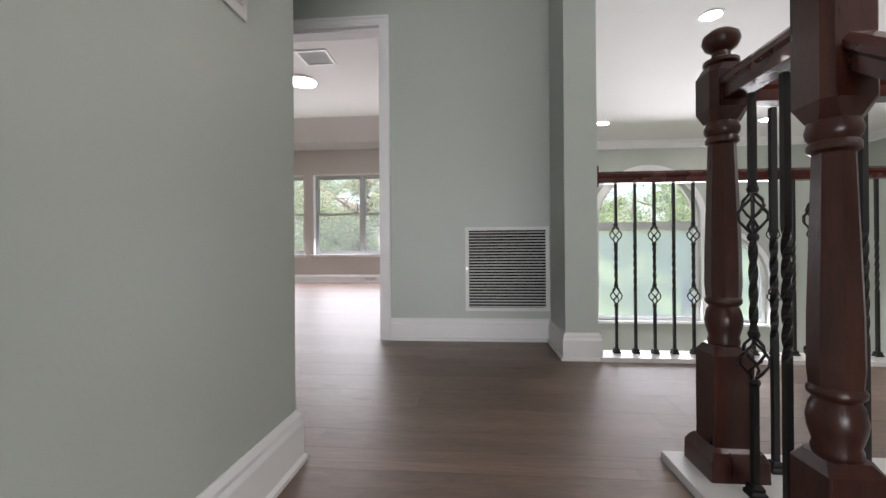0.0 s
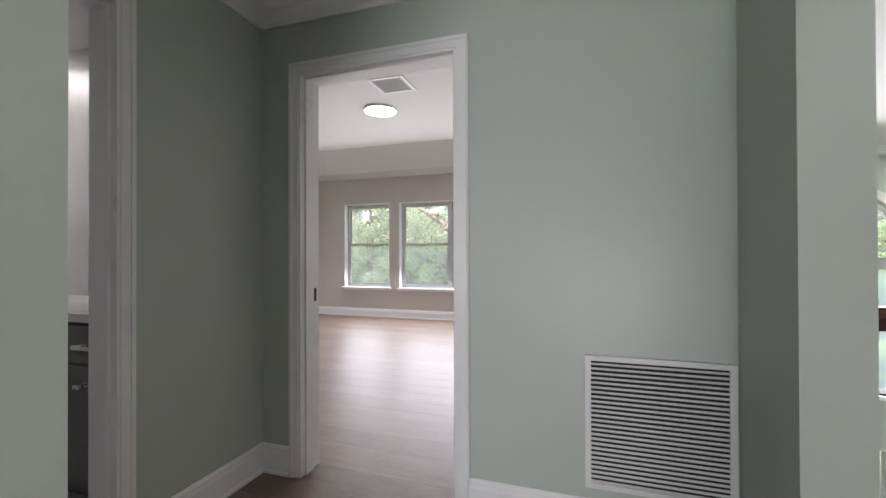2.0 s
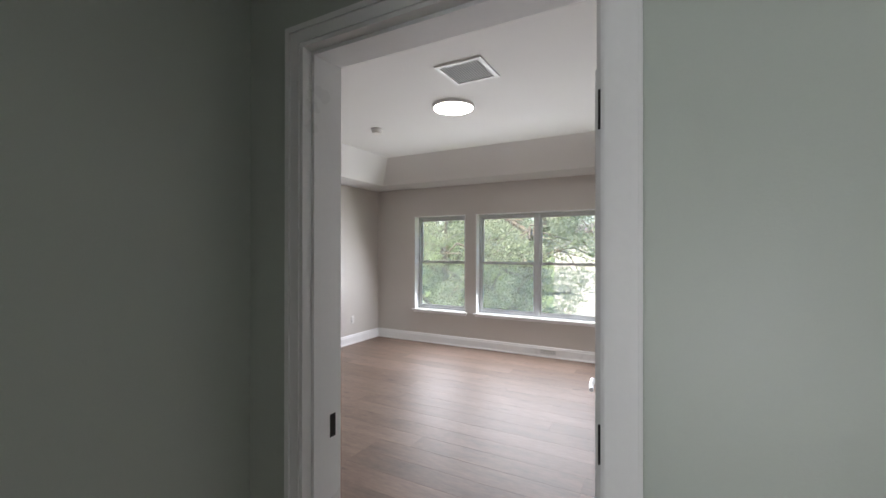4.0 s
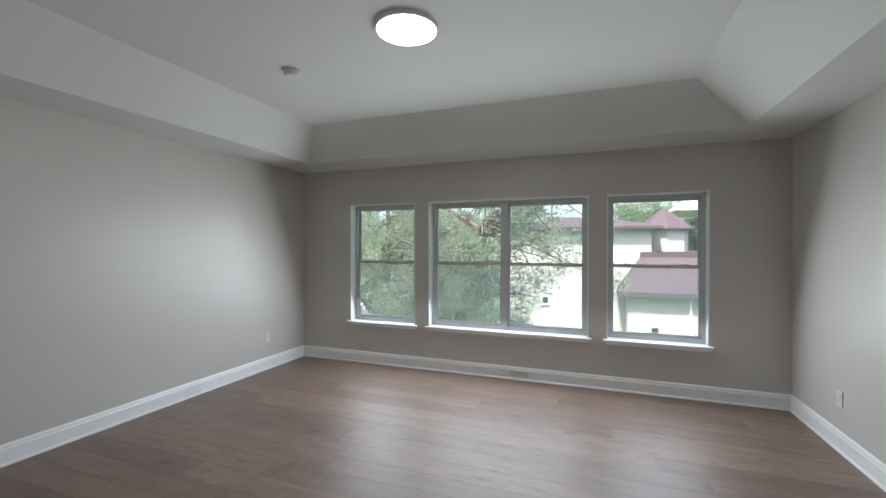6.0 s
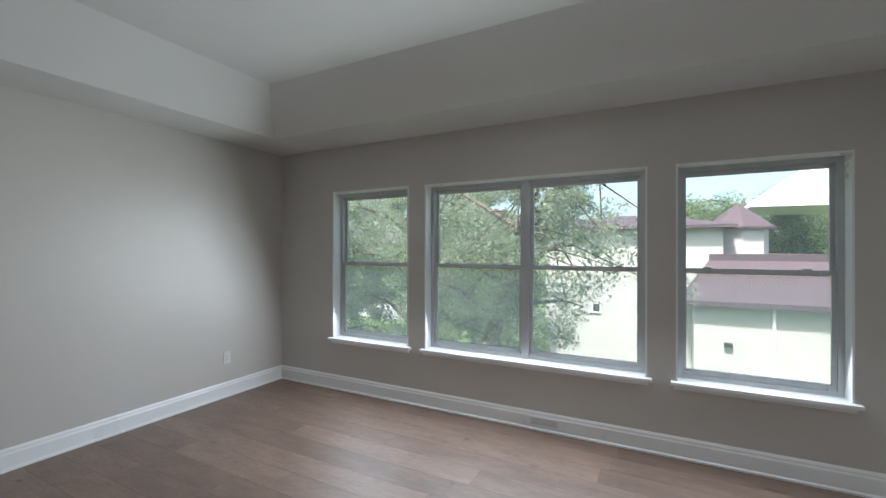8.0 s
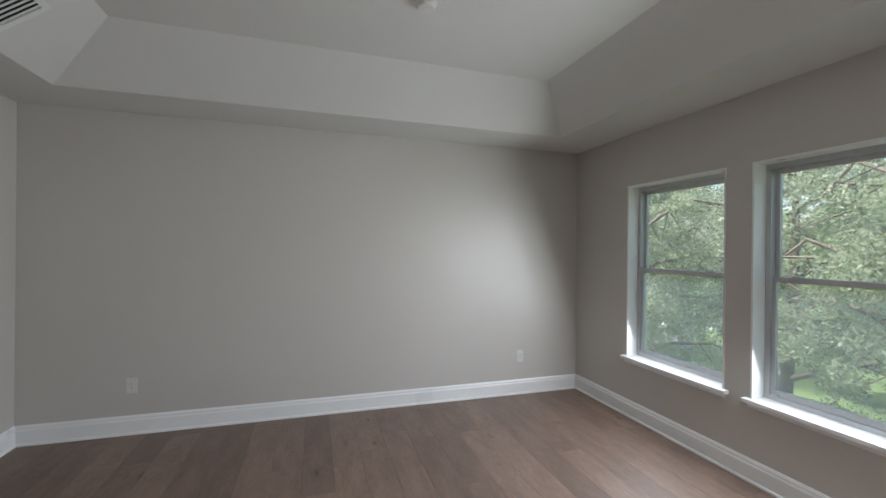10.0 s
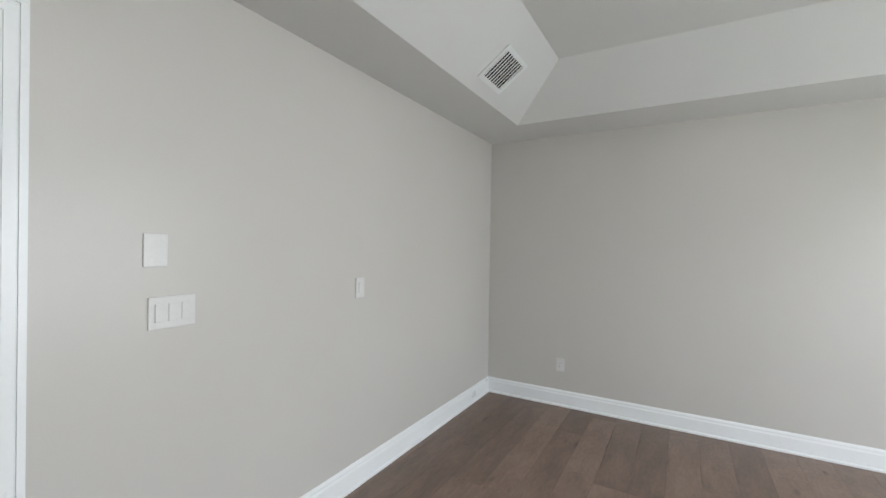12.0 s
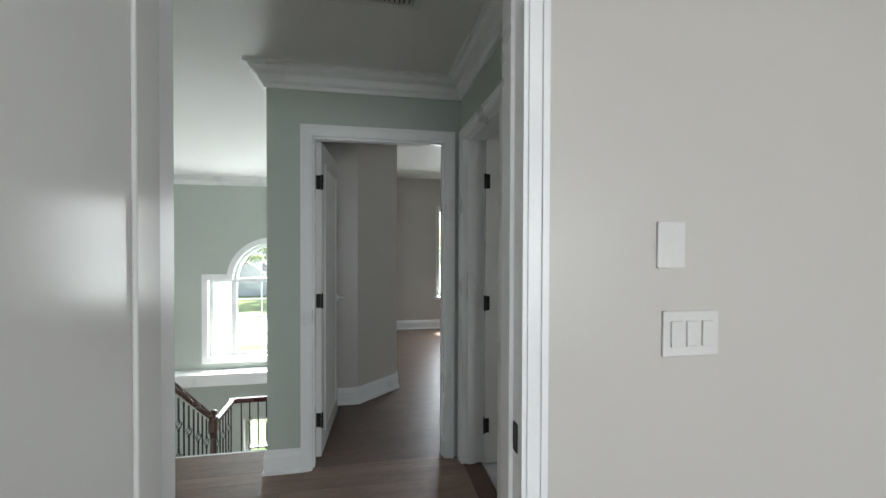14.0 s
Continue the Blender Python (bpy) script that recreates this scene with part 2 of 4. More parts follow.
def thing(name, label, category, m=None, group="", kind=""):
    ob = new(name)
    ob.empty_display_size = 0.1
    if m is not None:
        ob.matrix_basis = m
    return tagged(ob, label, category, group, kind)


def structure(name, bm, material, label, category="", smooth=False):
    return tagged(link_mesh(name, bm, material, smooth), label, category or name.split("_")[0], kind="structure")


def wall_boxes(bm, axis, a0, a1, t0, t1, z0, z1, holes):
    """A wall along x or y, from a0 to a1, thick from t0 to t1, with openings (from, to, bottom, top)."""
    ps = sorted({a0, a1, *(v for h in holes for v in h[:2] if a0 < v < a1)})
    qs = sorted({z0, z1, *(v for h in holes for v in h[2:] if z0 < v < z1)})
    def solid(i, j):
        if not (0 <= i < len(ps) - 1 and 0 <= j < len(qs) - 1):
            return False
        p, q = (ps[i] + ps[i + 1]) / 2, (qs[j] + qs[j + 1]) / 2
        return not any(h[0] < p < h[1] and h[2] < q < h[3] for h in holes)
    seen = {}
    def vert(i, j, t):
        if (i, j, t) not in seen:
            seen[i, j, t] = bm.verts.new((ps[i], t, qs[j]) if axis == "x" else (t, ps[i], qs[j]))
        return seen[i, j, t]
    for i in range(len(ps) - 1):
        for j in range(len(qs) - 1):
            if solid(i, j):
                for t in (t0, t1):
                    bm.faces.new([vert(i, j, t), vert(i + 1, j, t), vert(i + 1, j + 1, t), vert(i, j + 1, t)])
                for di, dj, e in ((-1, 0, ((i, j), (i, j + 1))), (1, 0, ((i + 1, j), (i + 1, j + 1))), (0, -1, ((i, j), (i + 1, j))), (0, 1, ((i, j + 1), (i + 1, j + 1)))):
                    if not solid(i + di, j + dj):
                        bm.faces.new([vert(*e[0], t0), vert(*e[1], t0), vert(*e[1], t1), vert(*e[0], t1)])
    return bm


def spandrel(bm, xc, r, z0, ztop, x0, x1, y0, y1, seg=20, span=math.pi):
    """Fill between a half-round arch and the square opening that holds it."""
    for i in range(seg):
        a, b = span * i / seg, span * (i + 1) / seg
        pa, pb = (xc + r * math.cos(a), z0 + r * math.sin(a)), (xc + r * math.cos(b), z0 + r * math.sin(b))
        ring = [[(pa[0], y, pa[1]), (pb[0], y, pb[1]), (pb[0], y, ztop), (pa[0], y, ztop)] for y in (y0, y1)]
        ring_loft(bm, ring)
    if x1 > xc + r:
        add_box(bm, xc + r, x1, y0, y1, z0, ztop)
    if x0 < xc - r and span > 2:
        add_box(bm, x0, xc - r, y0, y1, z0, ztop)
    return bm


# ---- the large structure ----
XL, XR, YS, YN = -4.285, 1.035, 0.13, 4.77       # bedroom
HW, HS = -1.125, -1.555                           # hall: its west wall, and the wall with the second door
XE, YF, YR = 7.0, -6.15, -5.6                              # great room's east wall and front wall
CH, LOW = 2.44, -2.9                             # ceiling, lower floor
TOP = 2.95
DX0, DX1, DH = -0.879, -0.067, 2.043             # bedroom doorway
WZ0, WZ1 = 0.515, 1.995
WINS = [(-3.555, -2.65), (-2.478, -0.683), (-0.508, 0.398)]

# wall with two skins: greige towards the bedroom, sage towards the hall
bm = wall_boxes(bmesh.new(), "x", XL - 0.15, XR, 0.065, YS, 0, TOP, [(DX0 - 0.02, DX1 + 0.02, 0, DH + 0.02)])
structure("wall_bedroom_south", bm, M_GREIGE, "smooth greige painted bedroom wall beside the doorway", "wall")
bm = wall_boxes(bmesh.new(), "x", HW - 0.12, 1.185, 0.0, 0.065, 0, TOP, [(DX0 - 0.02, DX1 + 0.02, 0, DH + 0.02)])
structure("wall_hall_north", bm, M_GREEN, "sage grey painted hall wall with doorway and air grille", "wall")
structure("wall_bedroom_west", box(XL - 0.15, XL, YS, YN, 0, TOP), M_GREIGE, "smooth greige painted bedroom wall with outlets", "wall")
bm = wall_boxes(bmesh.new(), "x", XL - 0.15, XR + 0.07, YN, YN + 0.2, -3.3, TOP, [(a, b, WZ0, WZ1) for a, b in WINS])
structure("wall_bedroom_north", bm, M_GREIGE, "greige painted wall with three window openings", "wall")
structure("wall_bedroom_east", box(XR, 1.1, YS, YN, 0, TOP), M_GREIGE, "smooth greige painted bedroom wall with one outlet", "wall")
bm = box(1.1, 1.185, 0.065, YN, LOW, TOP)
add_box(bm, 1.018, 1.185, -0.435, 0.0, LOW, TOP)
structure("wall_hall_stub", bm, M_GREEN, "sage grey painted wall end beside the balcony railing", "wall")
bm = wall_boxes(bmesh.new(), "y", HS, 0.0, HW - 0.12, HW, 0, TOP, [(-1.475, -0.715, 0, DH + 0.02)])
structure("wall_hall_west", bm, M_GREEN, "sage grey painted hall wall with bathroom doorway", "wall")
bm = wall_boxes(bmesh.new(), "x", HW - 0.12, 0.066, HS - 0.12, HS, 0, TOP, [(-1.035, -0.175, 0, DH + 0.02)])
structure("wall_hall_south", bm, M_GREEN, "sage grey painted hall wall with an open doorway", "wall")
structure("wall_stair_west", box(-0.04, 0.066, YF, HS - 0.12, LOW, TOP), M_GREEN, "sage grey painted wall beside the stairs", "wall")

# great room
AX0, AX1, AZ0, AZS = 2.62, 4.36, -0.66, 1.07      # tall arched window: sides, sill, spring line
AR = (AX1 - AX0) / 2
BX0, BX1, BZ0, BZS = 4.64, 5.44, -0.70, 0.04
LWIN = [(2.75, 3.24), (3.63, 4.16), (4.62, 5.3)]
bm = wall_boxes(bmesh.new(), "x", XR + 0.07, XE + 0.2, YN, YN + 0.2, -3.3, TOP,
                [(AX0, AX1, AZ0, AZS + AR), (BX0, BX1, BZ0, BZS + 0.8)] + [(a, b, -2.75, -1.33) for a, b in LWIN])
spandrel(bm, (AX0 + AX1) / 2, AR - 1e-3, AZS, AZS + AR, AX0, AX1, YN + 0.001, YN + 0.199)
spandrel(bm, BX0, 0.799, BZS, BZS + 0.8, BX0, BX1, YN + 0.001, YN + 0.199, span=math.pi / 2)
structure("wall_great_room_north", bm, M_GREEN, "tall sage grey wall with arched windows", "wall")
structure("wall_great_room_east", box(XE, XE + 0.2, YF, YN, LOW, TOP), M_GREEN, "tall sage grey painted wall", "wall")
PX1, PC, PR, PZ0, PZS = 1.97, 1.0, 0.6, -0.46, 0.79
bm = wall_boxes(bmesh.new(), "x", -5.2, -0.04, YR - 0.2, YR, -3.3, TOP, [(-2.45, -1.66, WZ0, WZ1)])
structure("wall_room_two_front", bm, M_GREIGE, "greige painted wall with a window", "wall")
bm = wall_boxes(bmesh.new(), "x", -0.04, XE + 0.2, YF - 0.2, YF, -3.3, TOP, [(0.066, PX1, PZ0, PZS + PR), (0.5, 1.45, -2.6, -1.5)])
spandrel(bm, PC, PR, PZS, PZS + PR, 0.066, PX1, YF - 0.199, YF - 0.001)
structure("wall_foyer_south", bm, M_GREEN, "tall sage grey foyer wall with arch-topped window", "wall")
structure("wall_lower_floor", box(-0.04, 1.1, -1.5, -1.4, LOW, -0.3), M_GREEN, "sage grey wall under the hall floor", "wall")

# floors under the planks
bm = box(XL, XR, YS, YN, -0.25, -0.012)
add_box(bm, HW - 0.12, 1.03, -1.85, YS, -0.25, -0.012)
add_box(bm, 1.03, XE, -1.46, -0.435, -0.25, -0.012)
floor = structure("floor", bm, M_JOINT, "brown wood plank floor of hall and bedroom", "floor")
structure("floor_room_two", box(-5.0, -0.04, YF, HS, -0.25, -0.002), M_PLANK, "brown wood plank floor of second bedroom", "floor")
structure("floor_bathroom", box(-4.6, HW - 0.12, -2.0, 0.0, -0.25, 0.0), M_MARBLE, "grey tile bathroom floor", "floor")
structure("floor_lower", box(-0.04, XE, YF, YN, LOW - 0.2, LOW), M_PLANK, "brown wood floor of the lower storey", "floor")

# ceilings
bm = bmesh.new()
TL, TU = (-3.80, 0.555, 0.572, 4.25), (-3.45, 0.115, 1.0, 3.89)
def rect(x0, x1, y0, y1, z):
    return [(x0, y0, z), (x1, y0, z), (x1, y1, z), (x0, y1, z)]
ring_loft(bm, [rect(XL, XR, YS, YN, CH), rect(*TL, CH), rect(*TU, 2.76)], caps=False)
bm.faces.new([bm.verts.new(p) for p in rect(*TU, 2.76)])
structure("ceiling_bedroom", bm, M_CEIL_DIM, "white tray ceiling with sloped sides", "ceiling")
bm = box(HW, 1.1, HS, 0.0, CH, CH + 0.05)
add_box(bm, 0.066, XE, YF, HS, CH, CH + 0.05), add_box(bm, 1.185, XE, HS, YN, CH, CH + 0.05)
structure("ceiling_hall", bm, M_CEIL_LIT, "smooth white ceiling of hall and great room", "ceiling")
structure("ceiling_bathroom", box(-4.6, HW - 0.12, -2.0, 0.0, CH, CH + 0.05), M_CEIL_LIT, "white bathroom ceiling", "ceiling")
structure("ceiling_room_two", box(-5.0, -0.04, YF, HS - 0.12, CH, CH + 0.05), M_CEIL_LIT, "white ceiling of second bedroom", "ceiling")
structure("roof", box(-5.3, XE + 0.6, YF - 0.6, YN + 0.7, TOP, TOP + 0.2), M_ROOF, "flat roof slab over the storey", "roof")
# bathroom and second room shells
bm = box(XL - 0.35, HW - 0.12, 0.0, 0.062, 0, TOP)
wall_boxes(bm, "y", -2.0, 0.0, -4.7, -4.6, 0, TOP, [(-0.62, -0.12, 1.68, 2.08)]), add_box(bm, -4.6, HW - 0.12, -2.1, -2.0, 0, TOP)
structure("wall_bathroom", bm, M_BATHWALL, "glossy off-white bathroom walls", "wall")
bm = box(-5.1, -5.0, YF, HS, 0, TOP)
ring_loft(bm, [[(-0.04, -2.58, z), (-0.45, -2.58, z), (-0.81, -2.91, z), (-0.81, -4.2, z), (-0.04, -4.2, z)] for z in (0, CH)])
structure("wall_room_two", bm, M_GREIGE, "greige walls with an angled corner", "wall")

# skirting and crown mouldings
BASE = [(0, 0), (0.026, 0), (0.026, 0.012), (0.017, 0.02), (0.017, 0.105), (0.012, 0.118), (0.012, 0.128), (0.004, 0.143), (0, 0.143)]
CROWN = [(0, CH), (0, CH - 0.125), (0.012, CH - 0.125), (0.016, CH - 0.105), (0.032, CH - 0.09), (0.045, CH - 0.055), (0.07, CH - 0.04), (0.085, CH - 0.018), (0.105, CH - 0.014), (0.105, CH)]
CW = 0.067
def skirting(path, label):
    structure("baseboard", sweep(bmesh.new(), path, BASE), M_WHITE, label, "baseboard")
skirting([(DX1 + CW, YS), (XR, YS), (XR, YN), (XL, YN), (XL, YS), (DX0 - CW, YS)], "tall white baseboard round the bedroom")
skirting([(1.185, -0.33), (1.185, -0.435), (1.018, -0.435), (1.018, 0), (DX1 + CW, 0)], "tall white baseboard in the hall")
skirting([(DX0 - CW, 0), (HW, 0), (HW, -0.735 + 0.067)], "tall white baseboard in the hall corner")
skirting([(-0.195 + CW, HS), (0.066, HS), (0.066, -2.06)], "tall white baseboard at the wall corner")
skirting([(-0.06, -2.58), (-0.45, -2.58), (-0.81, -2.91), (-0.81, -4.2)][::-1], "white baseboard on the angled wall")
skirting([(-5.0, YR), (-0.04, YR)], "white baseboard in second bedroom")
structure("trim_crown", sweep(bmesh.new(), [(1.185, YN), (1.185, -0.435), (1.018, -0.435), (1.018, 0), (HW, 0), (HW, HS), (0.066, HS), (0.066, YF), (XE, YF), (XE, YN)], CROWN, closed=True),
          M_WHITE, "white stepped crown moulding under the ceiling", "trim")


# ---- doors and casings ----
def casing(bm, axis, a0, a1, face, out, h, w=0.067):
    """Stepped door casing round an opening a0..a1 on the wall face; out is the way it stands proud."""
    for d0, d1, p in ((0.0, w, 0.014), (0.012, w - 0.003, 0.019), (w - 0.022, w - 0.006, 0.025)):
        f0, f1 = sorted((face, face + out * p))
        for q in ((a0 - d1, a0 - d0, 0, h + d1), (a1 + d0, a1 + d1, 0, h + d1), (a0 - d0, a1 + d0, h + d0, h + d1)):
            add_box(bm, q[0], q[1], f0, f1, q[2], q[3]) if axis == "x" else add_box(bm, f0, f1, q[0], q[1], q[2], q[3])
    return bm


def doorway(name, axis, a0, a1, t0, t1, label, stop):
    ob = thing(name, label, "door frame", kind="structure")
    for out, face in ((-1, t0), (1, t1)):
        part("casing", casing(bmesh.new(), axis, a0, a1, face, out, DH), M_WHITE, ob)
    bm = bmesh.new()
    def put(p0, p1, q0, q1, z0, z1):
        add_box(bm, p0, p1, q0, q1, z0, z1) if axis == "x" else add_box(bm, q0, q1, p0, p1, z0, z1)
    put(a0 - 0.02, a0, t0, t1, 0, DH), put(a1, a1 + 0.02, t0, t1, 0, DH), put(a0 - 0.02, a1 + 0.02, t0, t1, DH, DH + 0.02)
    part("jamb", bm, M_WHITE, ob)
    bm = bmesh.new()
    put(a0, a0 + 0.011, *stop, 0, DH), put(a1 - 0.011, a1, *stop, 0, DH), put(a0 + 0.011, a1 - 0.011, *stop, DH - 0.011, DH)
    part("door_stop", bm, M_WHITE, ob)
    return ob


dw = doorway("door_1", "x", DX0, DX1, 0.0, YS, "white moulded frame of the bedroom doorway", (0.02, 0.085))
part("strike_plate", box(DX0, DX0 + 0.003, 0.092, 0.118, 0.88, 0.95), M_HINGE, dw, "dark metal strike plate")
doorway("door_2", "x", -1.015, -0.195, HS - 0.12, HS, "white moulded frame of second bedroom doorway", (HS - 0.075, HS - 0.02))
doorway("door_3", "y", -1.455, -0.735, HW - 0.12, HW, "white moulded frame of the bathroom doorway", (HW - 0.075, HW - 0.02))


def door_leaf(name, label, width, m, knob_side):
    """A two-panel leaf whose hinge edge is the local z axis; it runs along local x, 35 mm thick along y."""
    ob = thing(name, label, "door", m)
    bm = box(0.003, width, 0, 0.035, 0.012, DH - 0.004)
    part("leaf", bm, M_DOOR, ob)
    for z0, z1 in ((0.13, 1.92),):
        for s, y in ((-1, 0.0), (1, 0.035)):
            fr = bmesh.new()
            x0, x1 = 0.115, width - 0.115
            a, b = sorted((y, y + s * 0.009))
            for q in ((x0, x1, z0, z0 + 0.022), (x0, x1, z1 - 0.022, z1), (x0, x0 + 0.022, z0 + 0.022, z1 - 0.022), (x1 - 0.022, x1, z0 + 0.022, z1 - 0.022)):
                add_box(fr, q[0], q[1], a, b, q[2], q[3], bevel=0.004)
            part("panel_moulding", fr, M_DOOR, ob)
    for z in (0.25, 1.02, 1.78):
        hb = box(-0.004, 0.028, -0.004, 0.0, z - 0.045, z + 0.045)
        lathe(hb, [(0.007, -0.048), (0.007, 0.048)], -0.003, -0.006, 8, z)
        add_box(hb, 0.0, 0.0028, 0.003, 0.032, z - 0.045, z + 0.045)
        part("hinge", hb, M_HINGE, ob, "black butt hinge")
    for s, y in ((-1, 0.0), (1, 0.035)):
        hb = tube(bmesh.new(), [(width - 0.06, y, 0.95), (width - 0.06, y + s * 0.05, 0.95)], 0.011, 10)
        tube(hb, [(width - 0.06, y + s * 0.047, 0.95), (width - 0.12, y + s * 0.05, 0.951), (width - 0.175, y + s * 0.047, 0.949)], [0.011, 0.009, 0.008], 10)
        tube(hb, [(width - 0.06, y, 0.95), (width - 0.06, y + s * 0.009, 0.95)], 0.028, 16)
        part("door_handle", hb, M_CHROME if knob_side else M_HINGE, ob, "satin metal lever handle", True)
    return ob


door_leaf("interior_door", "white panelled bedroom door standing open into the room", 0.78, pose(DX1, YS + 0.004, 0, 0, 0, 95.5), True)
door_leaf("interior_door", "white panelled door standing open into second bedroom", 0.76, pose(-0.236, HS - 0.125, 0, 0, 0, 266), True)
door_leaf("interior_door", "white panelled bathroom door standing open inward", 0.70, pose(HW - 0.125, -1.417, 0, 0, 0, 180), True)


# ---- windows ----
def sash_window(name, x0, x1, z0, z1, panes, label, y=YN, out=1, sill=True, screen=True):
    """Single-hung aluminium windows side by side in one opening, with a white reveal and sill."""
    ob = thing(name, label, "window", kind="structure")
    def bx(bm, a0, a1, d0, d1, c0, c1, bevel=0.0):
        e0, e1 = sorted((y + out * d0, y + out * d1))
        return add_box(bm, a0, a1, e0, e1, c0, c1, bevel)
    rv = bmesh.new()
    for q in ((x0, x0 + 0.012, z0, z1), (x1 - 0.012, x1, z0, z1), (x0 + 0.012, x1 - 0.012, z1 - 0.012, z1)):
        bx(rv, q[0], q[1], -0.004, 0.2, q[2], q[3])
    part("reveal", rv, M_WHITE, ob)
    if sill:
        part("window_sill", bx(bmesh.new(), x0 - 0.03, x1 + 0.03, -0.045, 0.14, z0 - 0.022, z0 + 0.004, 0.004), M_WHITE, ob)
        part("apron", bx(bmesh.new(), x0 - 0.01, x1 + 0.01, -0.014, 0.0, z0 - 0.05, z0 - 0.022), M_WHITE, ob)
    w = (x1 - x0 - 0.024) / panes
    zm = (z0 + z1) / 2 + 0.01
    for k in range(panes):
        a, b = x0 + 0.012 + k * w, x0 + 0.012 + (k + 1) * w
        f = bmesh.new()
        t = 0.032
        for q in ((a, a + t, z0, z1 - 0.012), (b - t, b, z0, z1 - 0.012), (a + t, b - t, z1 - 0.012 - t, z1 - 0.012), (a + t, b - t, z0, z0 + t)):
            bx(f, q[0], q[1], 0.10, 0.165, q[2], q[3])
        part("window_frame", f, M_ALU, ob)
        for nm, c0, c1, d in (("upper_sash", zm - 0.018, z1 - 0.045, 0.142), ("lower_sash", z0 + 0.032, zm + 0.018, 0.112)):
            s, t2 = bmesh.new(), 0.024
            for q in ((a + t, a + t + t2, c0, c1), (b - t - t2, b - t, c0, c1), (a + t + t2, b - t - t2, c0, c0 + 0.036), (a + t + t2, b - t - t2, c1 - 0.03, c1)):
                bx(s, q[0], q[1], d, d + 0.022, q[2], q[3])
            sp = part(nm, s, M_ALU, ob)
            g = part("pane", bx(bmesh.new(), a + t + t2, b - t - t2, d + 0.008, d + 0.013, c0 + 0.036, c1 - 0.03), M_SCREEN if (screen and nm == "lower_sash") else M_GLASS, sp)
            g.visible_shadow = False
        for lx in (a + 0.2 * w, b - 0.2 * w):
            part("sash_lock", bx(bmesh.new(), lx - 0.022, lx + 0.022, 0.096, 0.128, zm + 0.018, zm + 0.03, 0.003), M_ALU, ob)
        for lx in (a + t + 0.03, b - t - 0.03):
            part("tilt_latch", bx(bmesh.new(), lx - 0.02, lx + 0.02, 0.095, 0.112, z0 + 0.034, z0 + 0.05, 0.003), M_ALU, ob)
    if panes == 2:
        part("mullion", bx(bmesh.new(), (x0 + x1) / 2 - 0.028, (x0 + x1) / 2 + 0.028, 0.085, 0.17, z0 + 0.004, z1 - 0.012), M_ALU, ob)
    return ob


sash_window("window_1", *WINS[0], WZ0, WZ1, 1, "narrow grey aluminium single-hung window with white sill")
sash_window("window_2", *WINS[1], WZ0, WZ1, 2, "twin grey aluminium single-hung window with white sill")
sash_window("window_3", *WINS[2], WZ0, WZ1, 1, "grey aluminium single-hung window beside the east wall")
sash_window("window_4", -2.45, -1.66, WZ0, WZ1, 1, "single-hung window in second bedroom", YR, -1)
for k, (a, b) in enumerate(LWIN):
    sash_window("window_%d" % (5 + k), a, b, -2.75, -1.33, 1, "lower storey window towards the lawn", YN, 1, True, False)
sash_window("window_8", 0.5, 1.45, -2.6, -1.5, 1, "lower storey foyer window", YF, -1, True, False)


def arch_pts(xc, zc, r, seg=24, span=math.pi):
    return [(xc + r * math.cos(span * i / seg), zc + r * math.sin(span * i / seg)) for i in range(seg + 1)]


def arch_band(bm, xc, zc, r0, r1, y0, y1, seg=24, span=math.pi):
    p, q = arch_pts(xc, zc, r0, seg, span), arch_pts(xc, zc, r1, seg, span)
    return ring_loft(bm, [[(a[0], y0, a[1]), (b[0], y0, b[1]), (b[0], y1, b[1]), (a[0], y1, a[1])] for a, b in zip(p, q)])


